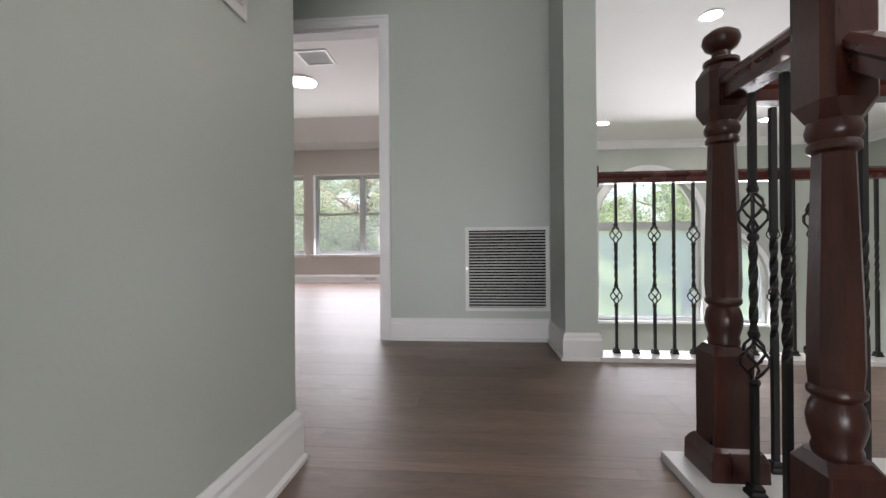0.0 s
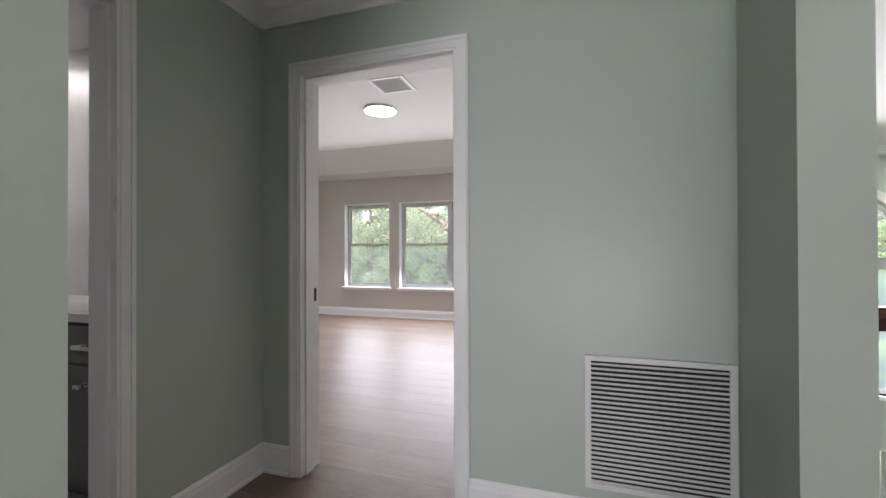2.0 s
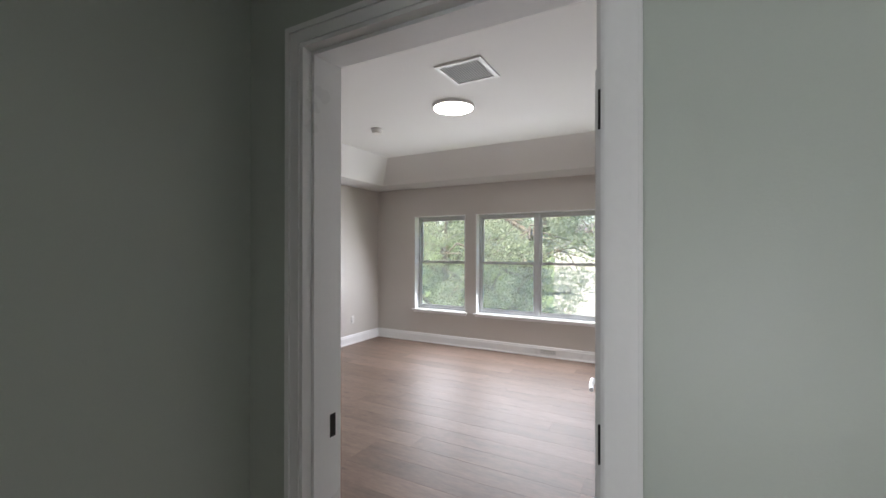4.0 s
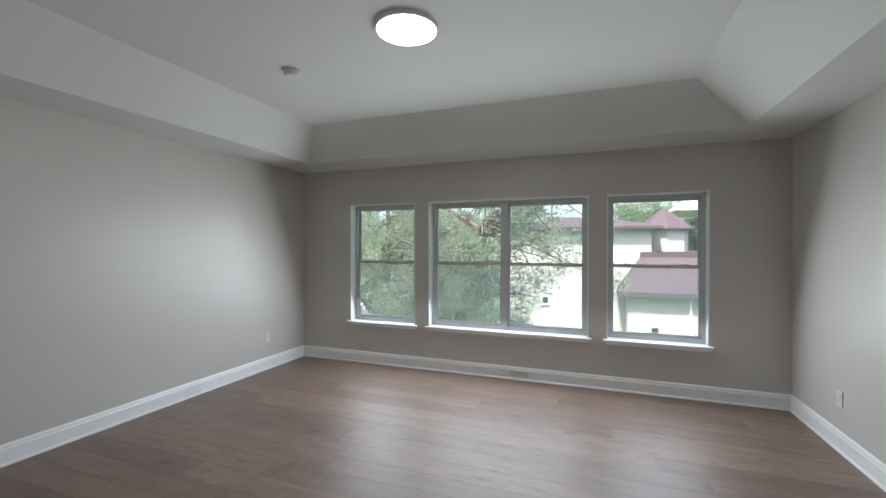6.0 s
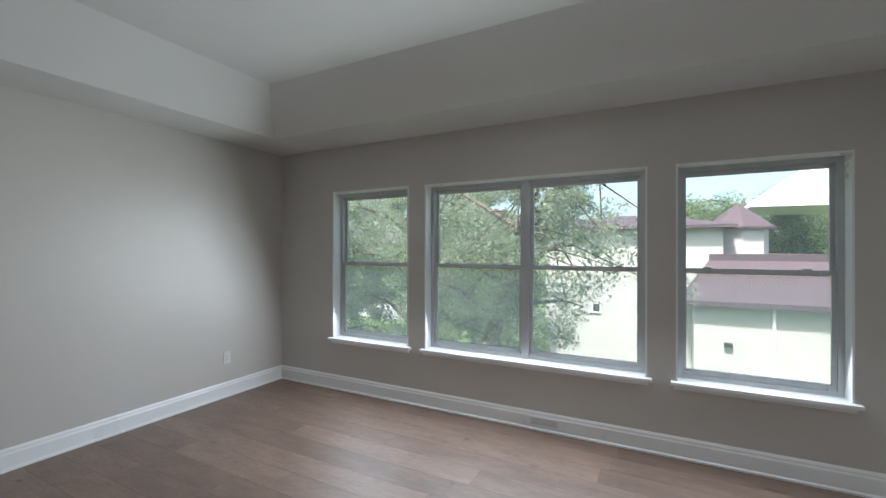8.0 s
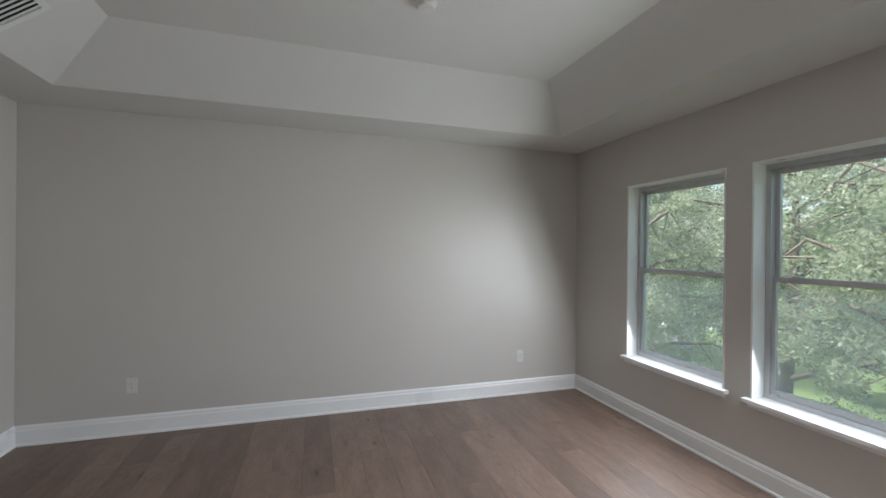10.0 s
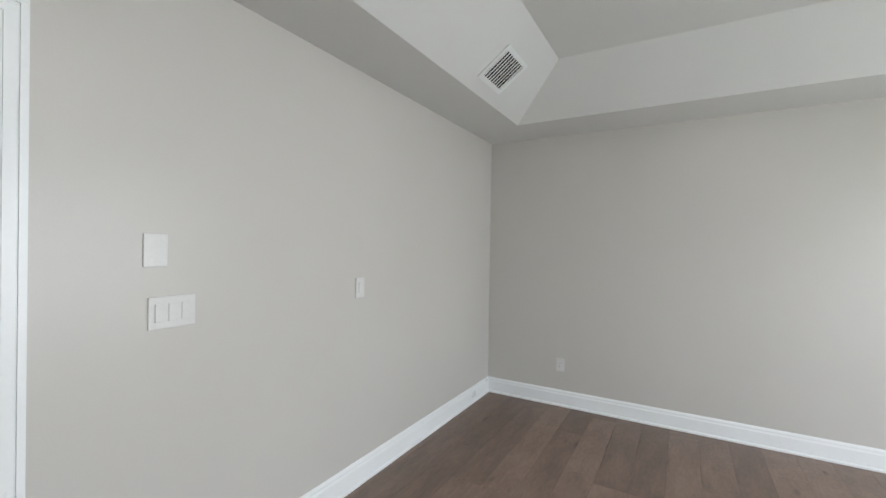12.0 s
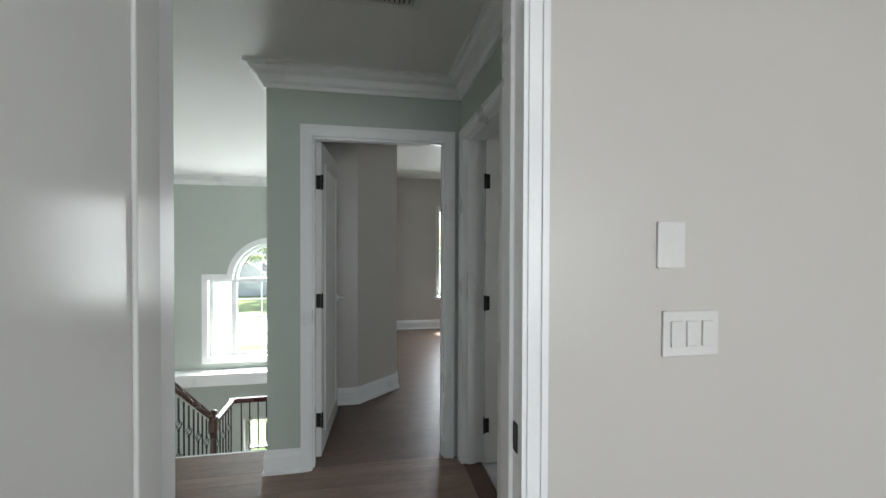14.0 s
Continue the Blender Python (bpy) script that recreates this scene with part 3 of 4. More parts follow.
def arched_window(name, x0, x1, z0, zs, y, out, label, bar=True, trim=0.09, quarter=False):
    """A half-round or quarter-round headed window above straight sides."""
    ob = thing(name, label, "window", kind="structure")
    xc, r, span = (x0, x1 - x0, math.pi / 2) if quarter else ((x0 + x1) / 2, (x1 - x0) / 2, math.pi)
    zl = zs + r if quarter else zs
    def d(v):
        return y + out * v
    bm = arch_band(bmesh.new(), xc, zs, r - 0.004, r + trim, *sorted((d(-0.022), d(0.0))), span=span)
    add_box(bm, x0 - trim, x0 + 0.004, *sorted((d(-0.022), d(0.0))), z0 - 0.02, zl + (trim if quarter else 0))
    add_box(bm, x1 - 0.004, x1 + trim, *sorted((d(-0.022), d(0.0))), z0 - 0.02, zs)
    part("casing", bm, M_WHITE, ob)
    part("window_sill", box(x0 - trim, x1 + trim, *sorted((d(-0.05), d(0.12))), z0 - 0.045, z0), M_WHITE, ob)
    bm = arch_band(bmesh.new(), xc, zs, r - 0.06, r, *sorted((d(0.09), d(0.16))), span=span)
    for a0, a1, c0, c1 in ((x0, x0 + 0.06, z0, zl - (0.06 if quarter else 0)), (x1 - 0.06, x1, z0, zs), (x0 + 0.06, x1 - 0.06, z0, z0 + 0.06)):
        add_box(bm, a0, a1, *sorted((d(0.09), d(0.16))), c0, c1)
    part("window_frame", bm, M_WHITE, ob)
    if bar:
        part("transom", box(x0 + 0.06, x1 - 0.06, *sorted((d(0.08), d(0.17))), zs - 0.16, zs - 0.02), M_ALU, ob)
    edge = arch_pts(xc, zs, r - 0.06, 24, span)
    low = zs - 0.09 if bar else z0 + 0.06
    g = ring_loft(bmesh.new(), [[(p[0], yy, p[1]) for p in edge] + [(edge[-1][0], yy, low), (x1 - 0.06, yy, low)] for yy in (d(0.12), d(0.125))])
    g = part("pane", g, M_GLASS if bar else M_HAZE, ob)
    if bar:
        k = part("pane", box(x0 + 0.06, x1 - 0.06, *sorted((d(0.12), d(0.125))), z0 + 0.06, low), M_HAZE, ob, "lower pane behind an insect screen, with pale haze mixed in")
        k.visible_shadow = False
    g.visible_shadow = False
    return ob


arched_window("window_9", AX0, AX1, AZ0, AZS, YN, 1, "tall white arched window with transom above the foyer")
arched_window("window_10", BX0, BX1, BZ0, BZS, YN, 1, "white quarter-round window beside the tall arched one", False, 0.07, True)
# arch-topped front window with side lights and glazing bars
ob = thing("window_11", "white arch-topped front window with glazing bars", "window", kind="structure")
F0, F1 = YF - 0.16, YF - 0.09
bm = arch_band(bmesh.new(), PC, PZS, PR, PR + 0.09, YF, YF + 0.022)
for q in ((PX1, PX1 + 0.09, PZ0, PZS), (PC + PR + 0.088, PX1 + 0.09, PZS, PZS + 0.09), (0.082, PX1 + 0.09, PZ0 - 0.1, PZ0)):
    add_box(bm, q[0], q[1], YF, YF + 0.022, q[2], q[3])
part("casing", bm, M_WHITE, ob)
bm = arch_band(bmesh.new(), PC, PZS, PR - 0.05, PR, F0, F1)
for q in ((0.066, 0.12, PZ0, PZS, 0.002), (PX1 - 0.05, PX1, PZ0, PZS, 0.002), (PC + PR - 0.03, PC + PR + 0.05, PZ0, PZS, 0.004), (0.12, PX1 - 0.05, PZ0, PZ0 + 0.05, 0.006), (0.12, PX1 - 0.05, PZS - 0.05, PZS + 0.02, 0.008)):
    add_box(bm, q[0], q[1], F0 + q[4], F1 - q[4], q[2], q[3])
part("window_frame", bm, M_WHITE, ob)
for k in range(1, 4):
    z = PZ0 + 0.05 + k * (PZS - PZ0 - 0.1) / 4
    part("glazing_bar", box(0.12, PX1 - 0.05, F0 + 0.02, F1 - 0.02, z - 0.01, z + 0.01), M_WHITE, ob)
for x in (PC - 0.19, PC + 0.19):
    part("glazing_bar", box(x - 0.01, x + 0.01, F0 + 0.022, F1 - 0.022, PZ0 + 0.05, PZS - 0.05), M_WHITE, ob)
for a in (35, 65, 90, 115, 145):
    c, s = math.cos(radians(a)), math.sin(radians(a))
    part("glazing_bar", tube(bmesh.new(), [(PC + 0.16 * c, (F0 + F1) / 2, PZS + 0.16 * s), (PC + 0.5 * c, (F0 + F1) / 2, PZS + 0.5 * s)], 0.01), M_WHITE, ob)
part("glazing_bar", arch_band(bmesh.new(), PC, PZS, 0.15, 0.17, F0 + 0.022, F1 - 0.022, 14), M_WHITE, ob)
g = box(0.12, PX1 - 0.05, YF - 0.127, YF - 0.123, PZ0 + 0.05, PZS + PR - 0.002)
g = part("pane", g, M_CLEAN, ob)
g.visible_shadow = False
bm = box(0.066, XE, YF, YF + 0.28, -0.84, -0.66)
add_box(bm, 0.066, XE, YF, YF + 0.31, -0.685, -0.65)
structure("trim_ledge", bm, M_WHITE, "deep white ledge along the foyer wall", "ledge")

# ---- stairs and railings ----
NOSE, RUN, RISE = -1.85, 0.27, 0.18
st = thing("staircase", "straight flight of brown wooden steps with white risers", "stairs", kind="structure")
for k in range(1, 9):
    y1, z = NOSE - (k - 1) * RUN, -RISE * k
    part("tread", box(0.066, 1.16, y1 - RUN - 0.025, y1 - 0.02, z - 0.03, z, bevel=0.008), M_PLANK, st)
    part("riser", box(0.066, 1.16, y1 - 0.02, y1, z - 0.001, z + RISE - (0.03 if k > 1 else 0.0)), M_WHITE, st)
part("riser", box(0.066, 1.16, NOSE - 8 * RUN - 0.02, NOSE - 8 * RUN, -RISE * 9, -RISE * 8 - 0.03), M_WHITE, st)
part("landing", box(0.066, 1.26, -4.85, NOSE - 8 * RUN - 0.02, -RISE * 9 - 0.2, -RISE * 9), M_PLANK, st)
bm = ring_loft(bmesh.new(), [[(x, NOSE + 0.0, -0.02), (x, NOSE, -0.4), (x, -4.03, -1.85), (x, -4.03, -1.4)] for x in (1.16, 1.26)])
part("stringer", bm, M_WHITE, st)
bm = ring_loft(bmesh.new(), [[(x, -2.0, 0.14), (x, -1.86, -0.2), (x, -4.03, -1.6), (x, -4.03, -1.25)] for x in (0.0665, 0.082)])
part("skirt_board", bm, M_WHITE, st)


def rail_profile(bm, p0, p1, w=0.03, h=0.062):
    """A moulded handrail whose top runs from p0 to p1."""
    p0, p1 = Vector(p0), Vector(p1)
    d = (p1 - p0).normalized()
    side = d.cross(Vector((0, 0, 1))).normalized()
    up = Vector((0, 0, 1))
    prof = [(-0.6, 0), (0.6, 0), (1.0, -0.22), (1.0, -0.42), (0.78, -0.55), (0.78, -1), (-0.78, -1), (-0.78, -0.55), (-1.0, -0.42), (-1.0, -0.22)]
    return ring_loft(bm, [[p + side * (a * w) + up * (b * h) for a, b in prof] for p in (p0, p1)])


def baluster_mesh(height, baskets):
    """Square iron bar, twisted in the middle, with two wire baskets or none."""
    bm = bmesh.new()
    r = 0.0075
    def bar(z0, z1, turns=0.0):
        n = max(2, int(abs(turns) * 14) + 1)
        rings = []
        for i in range(n):
            f = i / (n - 1)
            a0 = turns * 2 * math.pi * f + math.pi / 4
            rings.append([(r * 1.25 * math.cos(a0 + k * math.pi / 2), r * 1.25 * math.sin(a0 + k * math.pi / 2), z0 + (z1 - z0) * f) for k in range(4)])
        ring_loft(bm, rings)
    if baskets:
        cs = (0.34 * height, 0.70 * height)
        bar(0, cs[0] - 0.047), bar(cs[0] + 0.047, cs[1] - 0.047, 1.25), bar(cs[1] + 0.047, height)
        for c in cs:
            for e in (-0.054, 0.054):
                lathe(bm, [(0.010, -0.008), (0.0125, 0.0), (0.010, 0.008)], 0, 0, 8, c + e)
    else:
        bar(0, height * 0.36), bar(height * 0.36, height * 0.66, 1.5), bar(height * 0.66, height)
    bmesh.ops.recalc_face_normals(bm, faces=bm.faces)
    me = bpy.data.meshes.new("baluster")
    bm.to_mesh(me)
    bm.free()
    me.materials.append(M_IRON)
    return me


def shoe_mesh():
    bm = bmesh.new()
    ring_loft(bm, [[(s * a, s * b, z) for a, b in ((-1, -1), (1, -1), (1, 1), (-1, 1))] for s, z in ((0.017, 0), (0.017, 0.008), (0.013, 0.013), (0.014, 0.019), (0.010, 0.026))])
    me = bpy.data.meshes.new("shoe")
    bm.to_mesh(me)
    bm.free()
    me.materials.append(M_IRON)
    return me


def basket_mesh():
    bm = bmesh.new()
    for k in range(4):
        pts = []
        for i in range(7):
            f = i / 6
            ang = k * math.pi / 2 + f * math.pi * 0.9
            rad = 0.005 + 0.025 * math.sin(math.pi * f)
            pts.append((rad * math.cos(ang), rad * math.sin(ang), -0.045 + 0.09 * f))
        tube(bm, pts, 0.0036, 4)
    bmesh.ops.recalc_face_normals(bm, faces=bm.faces)
    me = bpy.data.meshes.new("basket")
    bm.to_mesh(me)
    bm.free()
    me.materials.append(M_IRON)
    return me


SHOE, BASKET = shoe_mesh(), basket_mesh()
BAL_A, BAL_B = baluster_mesh(0.905, True), baluster_mesh(0.905, False)
BAL_C, BAL_D = baluster_mesh(0.86, True), baluster_mesh(0.86, False)


def balusters(parent, points, a=BAL_A, b=BAL_B, first=0):
    for k, p in enumerate(points):
        bar = piece("baluster", a if (k + first) % 2 == 0 else b, parent, pose(*p))
        piece("shoe", SHOE, bar, pose(0, 0, 0.0))
        if (k + first) % 2 == 0:
            for f in (0.34, 0.70):
                piece("basket", BASKET, bar, pose(0, 0, f * (0.905 if a is BAL_A else 0.86)))


rl = thing("balcony_railing", "red mahogany handrail on black twisted iron balusters", "railing")
part("handrail", rail_profile(bmesh.new(), (1.2, -0.36, 0.99), (XE - 0.02, -0.36, 0.99)), M_RAIL, rl, smooth=False)
part("rosette", box(1.187, 1.203, -0.41, -0.31, 0.90, 1.02, bevel=0.008), M_RAIL, rl)
balusters(rl, [(1.301 + 0.099 * k, -0.36, 0.022) for k in range(57)])
bm = box(1.187, XE, -0.47, -0.30, -0.02, 0.022)
structure("trim_balcony", bm, M_WHITE, "white painted nosing board under the balcony railing", "trim")
bm = box(1.065, XE, -1.63, -1.46, -0.02, 0.022)
add_box(bm, 1.065, 1.29, -1.85, -1.63, -0.02, 0.022)
structure("trim_stairwell", bm, M_WHITE, "white painted nosing board round the stairwell", "trim")
bm = box(1.2, XE, -0.43, -0.32, -0.3, -0.021)
add_box(bm, 1.2, XE, -1.6, -1.48, -0.3, -0.021)
structure("trim_fascia", bm, M_WHITE, "white fascia under the walkway edge", "trim")


def newel(name, x, y, z, low, mid, top, label):
    """Turned newel: square foot block up to low, vase up to mid, square head up to top, mushroom cap."""
    ob = thing(name, label, "newel post", pose(x, y, z))
    s = 0.046
    def sq(k, h, c=0.0):
        return [(k, -k + c, h), (k, k - c, h), (k - c, k, h), (-k + c, k, h), (-k, k - c, h), (-k, -k + c, h), (-k + c, -k, h), (k - c, -k, h)]
    part("base_moulding", ring_loft(bmesh.new(), [sq(0.066, 0), sq(0.066, 0.05, 0.002), sq(0.058, 0.066, 0.002), sq(0.05, 0.075, 0.002)]), M_NEWEL, ob)
    part("foot_block", ring_loft(bmesh.new(), [sq(s, 0.07, 0.003), sq(s, low - 0.02, 0.003), sq(s * 0.8, low, 0.012)]), M_NEWEL, ob)
    h = mid - low
    ball = [(0.034, 0), (0.036, 0.01), (0.033, 0.02), (0.040, 0.045), (0.042, 0.062), (0.038, 0.085), (0.032, 0.096), (0.040, 0.104), (0.041, 0.112), (0.036, 0.12)]
    part("turned_base", lathe(bmesh.new(), ball, seg=24, z=low), M_NEWEL, ob, smooth=True)
    part("faceted_shaft", lathe(bmesh.new(), [(0.038, 0.12), (0.0405, 0.15), (0.0395, 0.24), (0.0305, h - 0.055)], seg=8, z=low), M_NEWEL, ob).matrix_basis = pose(0, 0, 0, 0, 0, 22.5)
    collar = [(0.029, h - 0.056), (0.037, h - 0.05), (0.037, h - 0.04), (0.033, h - 0.034), (0.038, h - 0.026), (0.040, h - 0.016), (0.036, h)]
    part("turned_collar", lathe(bmesh.new(), collar, seg=24, z=low), M_NEWEL, ob, smooth=True)
    part("head_block", ring_loft(bmesh.new(), [sq(s * 0.78, mid, 0.02), sq(s, mid + 0.03, 0.014), sq(s, top - 0.02, 0.014), sq(s * 0.8, top, 0.02)]), M_NEWEL, ob)
    cap = [(0.03, 0), (0.04, 0.008), (0.04, 0.016), (0.022, 0.024), (0.02, 0.038), (0.036, 0.05), (0.043, 0.066), (0.04, 0.08), (0.025, 0.092), (0.005, 0.097)]
    part("cap", lathe(bmesh.new(), cap, seg=24, z=top), M_NEWEL, ob, smooth=True)
    return ob


newel("newel_post", 1.18, -1.55, 0.022, 0.315, 0.87, 1.01, "turned red mahogany newel post with mushroom cap on landing")
newel("newel_post", 1.182, -1.875, -0.16, 0.38, 0.955, 1.40, "taller turned mahogany newel post at the stair top")
rl = thing("stair_railing", "mahogany handrail and iron balusters at the stair top", "railing")
part("handrail", rail_profile(bmesh.new(), (1.18, -1.595, 1.0), (1.18, -1.83, 1.0)), M_RAIL, rl)
balusters(rl, [(1.183, -1.66, 0.022), (1.18, -1.765, 0.022)], BAL_A, BAL_B)
rl = thing("walkway_railing", "mahogany handrail and iron balusters along the walkway", "railing")
part("handrail", rail_profile(bmesh.new(), (1.226, -1.55, 1.0), (XE - 0.02, -1.55, 1.0)), M_RAIL, rl)
balusters(rl, [(1.30 + 0.104 * k, -1.55, 0.022) for k in range(54)], first=1)
rl = thing("flight_railing", "sloping mahogany handrail with iron balusters beside the stairs", "railing")
part("handrail", rail_profile(bmesh.new(), (1.19, -1.92, 0.93), (1.21, -4.05, -0.58)), M_RAIL, rl)
balusters(rl, [(1.21, -1.92 - 0.115 * k, -0.03 - 0.0815 * k) for k in range(1, 18)], BAL_C, BAL_D)
newel("newel_post", 1.21, -4.09, -1.62, 0.30, 0.80, 0.98, "turned dark newel post at the lower landing")
rl = thing("landing_railing", "dark handrail with iron balusters along the landing", "railing")
part("handrail", rail_profile(bmesh.new(), (0.1, -4.8, -0.67), (1.25, -4.8, -0.67)), M_RAIL, rl)
part("handrail", rail_profile(bmesh.new(), (1.21, -4.14, -0.67), (1.21, -4.77, -0.67)), M_RAIL, rl)
balusters(rl, [(0.16 + 0.105 * k, -4.8, -1.62) for k in range(10)] + [(1.21, -4.2 - 0.105 * k, -1.62) for k in range(6)])

# ---- hall fittings ----
ob = thing("return_air_grille", "white louvred return air grille low on the wall", "air grille")
bm = bmesh.new()
for q in ((0.483, 1.01, 0.191, 0.212), (0.483, 1.01, 0.702, 0.723), (0.483, 0.506, 0.212, 0.702), (0.987, 1.01, 0.212, 0.702)):
    add_box(bm, q[0], q[1], -0.012, -0.001, q[2], q[3])
part("frame", bm, M_GRILLE, ob)
# Black sheet on the wall paints the duct's shade behind the slats.
part("duct_shade", box(0.5, 0.99, -0.003, -0.001, 0.208, 0.706), M_DARK, ob)
me = None
for k in range(26):
    z = 0.216 + k * 0.0188
    if me is None:
        s = ring_loft(bmesh.new(), [[(x, -0.011, 0.0), (x, -0.004, 0.0065), (x, -0.0035, 0.006), (x, -0.0105, -0.001)] for x in (0.505, 0.988)])
        o = part("slat", s, M_GRILLE, ob)
        me = o.data
        o.matrix_basis = pose(0, 0, z)
    else:
        piece("slat", me, ob, pose(0, 0, z))
for x, z in ((0.494, 0.46), (0.999, 0.46)):
    part("screw", tube(bmesh.new(), [(x, -0.012, z), (x, -0.014, z)], 0.005, 8), M_CHROME, ob)


def plate(name, label, category, m, w, h, rockers, group=""):
    """Wall plate; local x along the wall, local -y out of it."""
    ob = thing(name, label, category, m, group)
    part("cover_plate", box(-w / 2, w / 2, -0.006, 0, -h / 2, h / 2, bevel=0.0025), M_PLATE, ob)
    n = max(rockers, 0)
    for k in range(n):
        x = (k - (n - 1) / 2) * 0.046
        part("rocker", box(x - 0.016, x + 0.016, -0.011, -0.006, -0.033, 0.033, bevel=0.002), M_PLATE, ob)
    if rockers == -1:
        part("receptacle", box(-0.017, 0.017, -0.009, -0.006, -0.034, 0.034, bevel=0.002), M_PLATE, ob)
        for z in (-0.019, 0.012):
            for x in (-0.007, 0.005):
                part("slot", box(x, x + 0.002, -0.0096, -0.009, z, z + 0.008), M_DARK, ob)
    return ob


plate("switch_plate", "white switch plate on the stair wall", "light switch", pose(0.067, -1.875, 1.13, 0, 0, 90), 0.165, 0.115, 3)
plate("switch_plate", "white three-gang rocker switch plate", "light switch", pose(-1.345, YS + 0.001, 1.161, 0, 0, 180), 0.165, 0.118, 3)
plate("wall_control", "blank white square control plate above switches", "wall control", pose(-1.285, YS + 0.001, 1.39, 0, 0, 180), 0.08, 0.12, 0)
plate("switch_plate", "single white switch plate on greige wall", "light switch", pose(-2.382, YS + 0.001, 1.17, 0, 0, 180), 0.072, 0.118, 1)
plate("wall_outlet", "white duplex outlet low on the wall", "outlet", pose(XL + 0.001, 4.116, 0.372, 0, 0, 90), 0.072, 0.116, -1, "bedroom outlets")
plate("wall_outlet", "white duplex outlet low on the wall", "outlet", pose(XL + 0.001, 0.84, 0.368, 0, 0, 90), 0.072, 0.116, -1, "bedroom outlets")
plate("wall_outlet", "white duplex outlet low on the wall", "outlet", pose(XR - 0.001, 3.99, 0.372, 0, 0, -90), 0.072, 0.116, -1, "bedroom outlets")

# ---- bedroom ceiling fittings ----
def disc_lamp(name, label, x, y, z, r, led):
    ob = thing(name, label, "ceiling light", pose(x, y, z))
    part("rim", lathe(bmesh.new(), [(r, 0), (r, -0.018), (r - 0.004, -0.024), (r - 0.014, -0.024), (r - 0.014, -0.001)], seg=40), M_PLATE, ob, smooth=True)
    part("diffuser", lathe(bmesh.new(), [(r - 0.015, -0.002), (r - 0.015, -0.026), (r * 0.8, -0.031), (0.01, -0.034)], seg=40), led, ob, "glowing white diffuser", True)
    return ob


disc_lamp("ceiling_light", "round flush white led ceiling light, lit", -1.665, 2.455, 2.76, 0.19, M_LED)
disc_lamp("ceiling_light", "round flush white led bathroom light, lit", -3.08, -0.42, CH, 0.19, M_LED_BATH)
for x, y in ((2.43, 0.815), (2.41, 3.62), (4.72, 3.70), (4.72, 0.815), (2.43, -3.0), (4.72, -3.0)):
    ob = thing("recessed_light", "small round recessed ceiling light, lit", "ceiling light", pose(x, y, CH), "recessed lights in the great room")
    part("trim_ring", lathe(bmesh.new(), [(0.095, 0), (0.095, -0.006), (0.075, -0.008), (0.075, -0.001)], seg=28), M_PLATE, ob)
    part("diffuser", lathe(bmesh.new(), [(0.074, -0.001), (0.074, -0.006), (0.01, -0.007)], seg=28), M_LED_REC, ob)
ob = thing("smoke_detector", "small round white smoke detector on ceiling", "smoke detector", pose(-2.725, 2.71, 2.76))
part("base", lathe(bmesh.new(), [(0.065, 0), (0.065, -0.012), (0.058, -0.014)], seg=28), M_PLATE, ob, smooth=True)
part("cover", lathe(bmesh.new(), [(0.056, -0.013), (0.054, -0.032), (0.044, -0.044), (0.01, -0.047)], seg=28), M_PLATE, ob, smooth=True)


def register(name, label, m, w, h, n, back=M_DARK):
    """Louvred air register; local z points out of the surface."""
    ob = thing(name, label, "air vent", m)
    bm = bmesh.new()
    for q in ((-w / 2, w / 2, -h / 2, -h / 2 + 0.03), (-w / 2, w / 2, h / 2 - 0.03, h / 2), (-w / 2, -w / 2 + 0.03, -h / 2 + 0.03, h / 2 - 0.03), (w / 2 - 0.03, w / 2, -h / 2 + 0.03, h / 2 - 0.03)):
        add_box(bm, *q, 0.001, 0.012)
    part("frame", bm, M_GRILLE, ob)
    # Sheet in the back tone stands for the shade inside the duct.
    part("duct_shade", box(-w / 2 + 0.02, w / 2 - 0.02, -h / 2 + 0.02, h / 2 - 0.02, 0.0005, 0.003), back, ob)
    me, pitch = None, (w - 0.06) / n
    for k in range(n):
        x = -w / 2 + 0.03 + (k + 0.5) * pitch
        if me is None:
            s = ring_loft(bmesh.new(), [[(-0.42 * pitch, y, 0.004), (0.34 * pitch, y, 0.012), (0.38 * pitch, y, 0.0105), (-0.38 * pitch, y, 0.0035)] for y in (-h / 2 + 0.03, h / 2 - 0.03)])
            o = part("slat", s, M_GRILLE, ob)
            me = o.data
            o.matrix_basis = pose(x, 0, 0)
        else:
            piece("slat", me, ob, pose(x, 0, 0))
    return ob


slope = math.degrees(math.atan2(2.76 - CH, TU[2] - TL[2]))
register("air_vent", "white louvred air vent on sloped ceiling", pose(-3.03, 0.75, CH + (0.75 - TL[2]) * (2.76 - CH) / (TU[2] - TL[2]), 180 + slope, 0, 0), 0.34, 0.26, 9)
register("ceiling_air_vent", "white louvred return vent on the ceiling", pose(-1.24, 1.86, 2.76, 180, 0, 0), 0.36, 0.36, 16, M_ALU)
register("hall_air_vent", "grey louvred vent in the hall ceiling", pose(-0.53, -0.555, CH, 180, 0, 0), 0.44, 0.44, 18)

ob = thing("baseboard_register", "small louvred heat register set in the baseboard", "air vent", pose(-1.4, YN - 0.0175, 0.075))
part("frame", box(-0.11, 0.11, -0.006, 0, -0.03, 0.03, bevel=0.002), M_GRILLE, ob)
for k in range(4):
    part("slot", box(-0.095, 0.095, -0.0068, -0.006, -0.021 + 0.012 * k, -0.016 + 0.012 * k), M_ALU, ob)

# ---- bathroom ----
ob = thing("bathroom_vanity", "charcoal vanity cabinet with chrome bar handles", "vanity")
part("body", box(-2.89, HW - 0.125, -0.50, -0.002, 0.09, 0.83), M_CAB, ob)
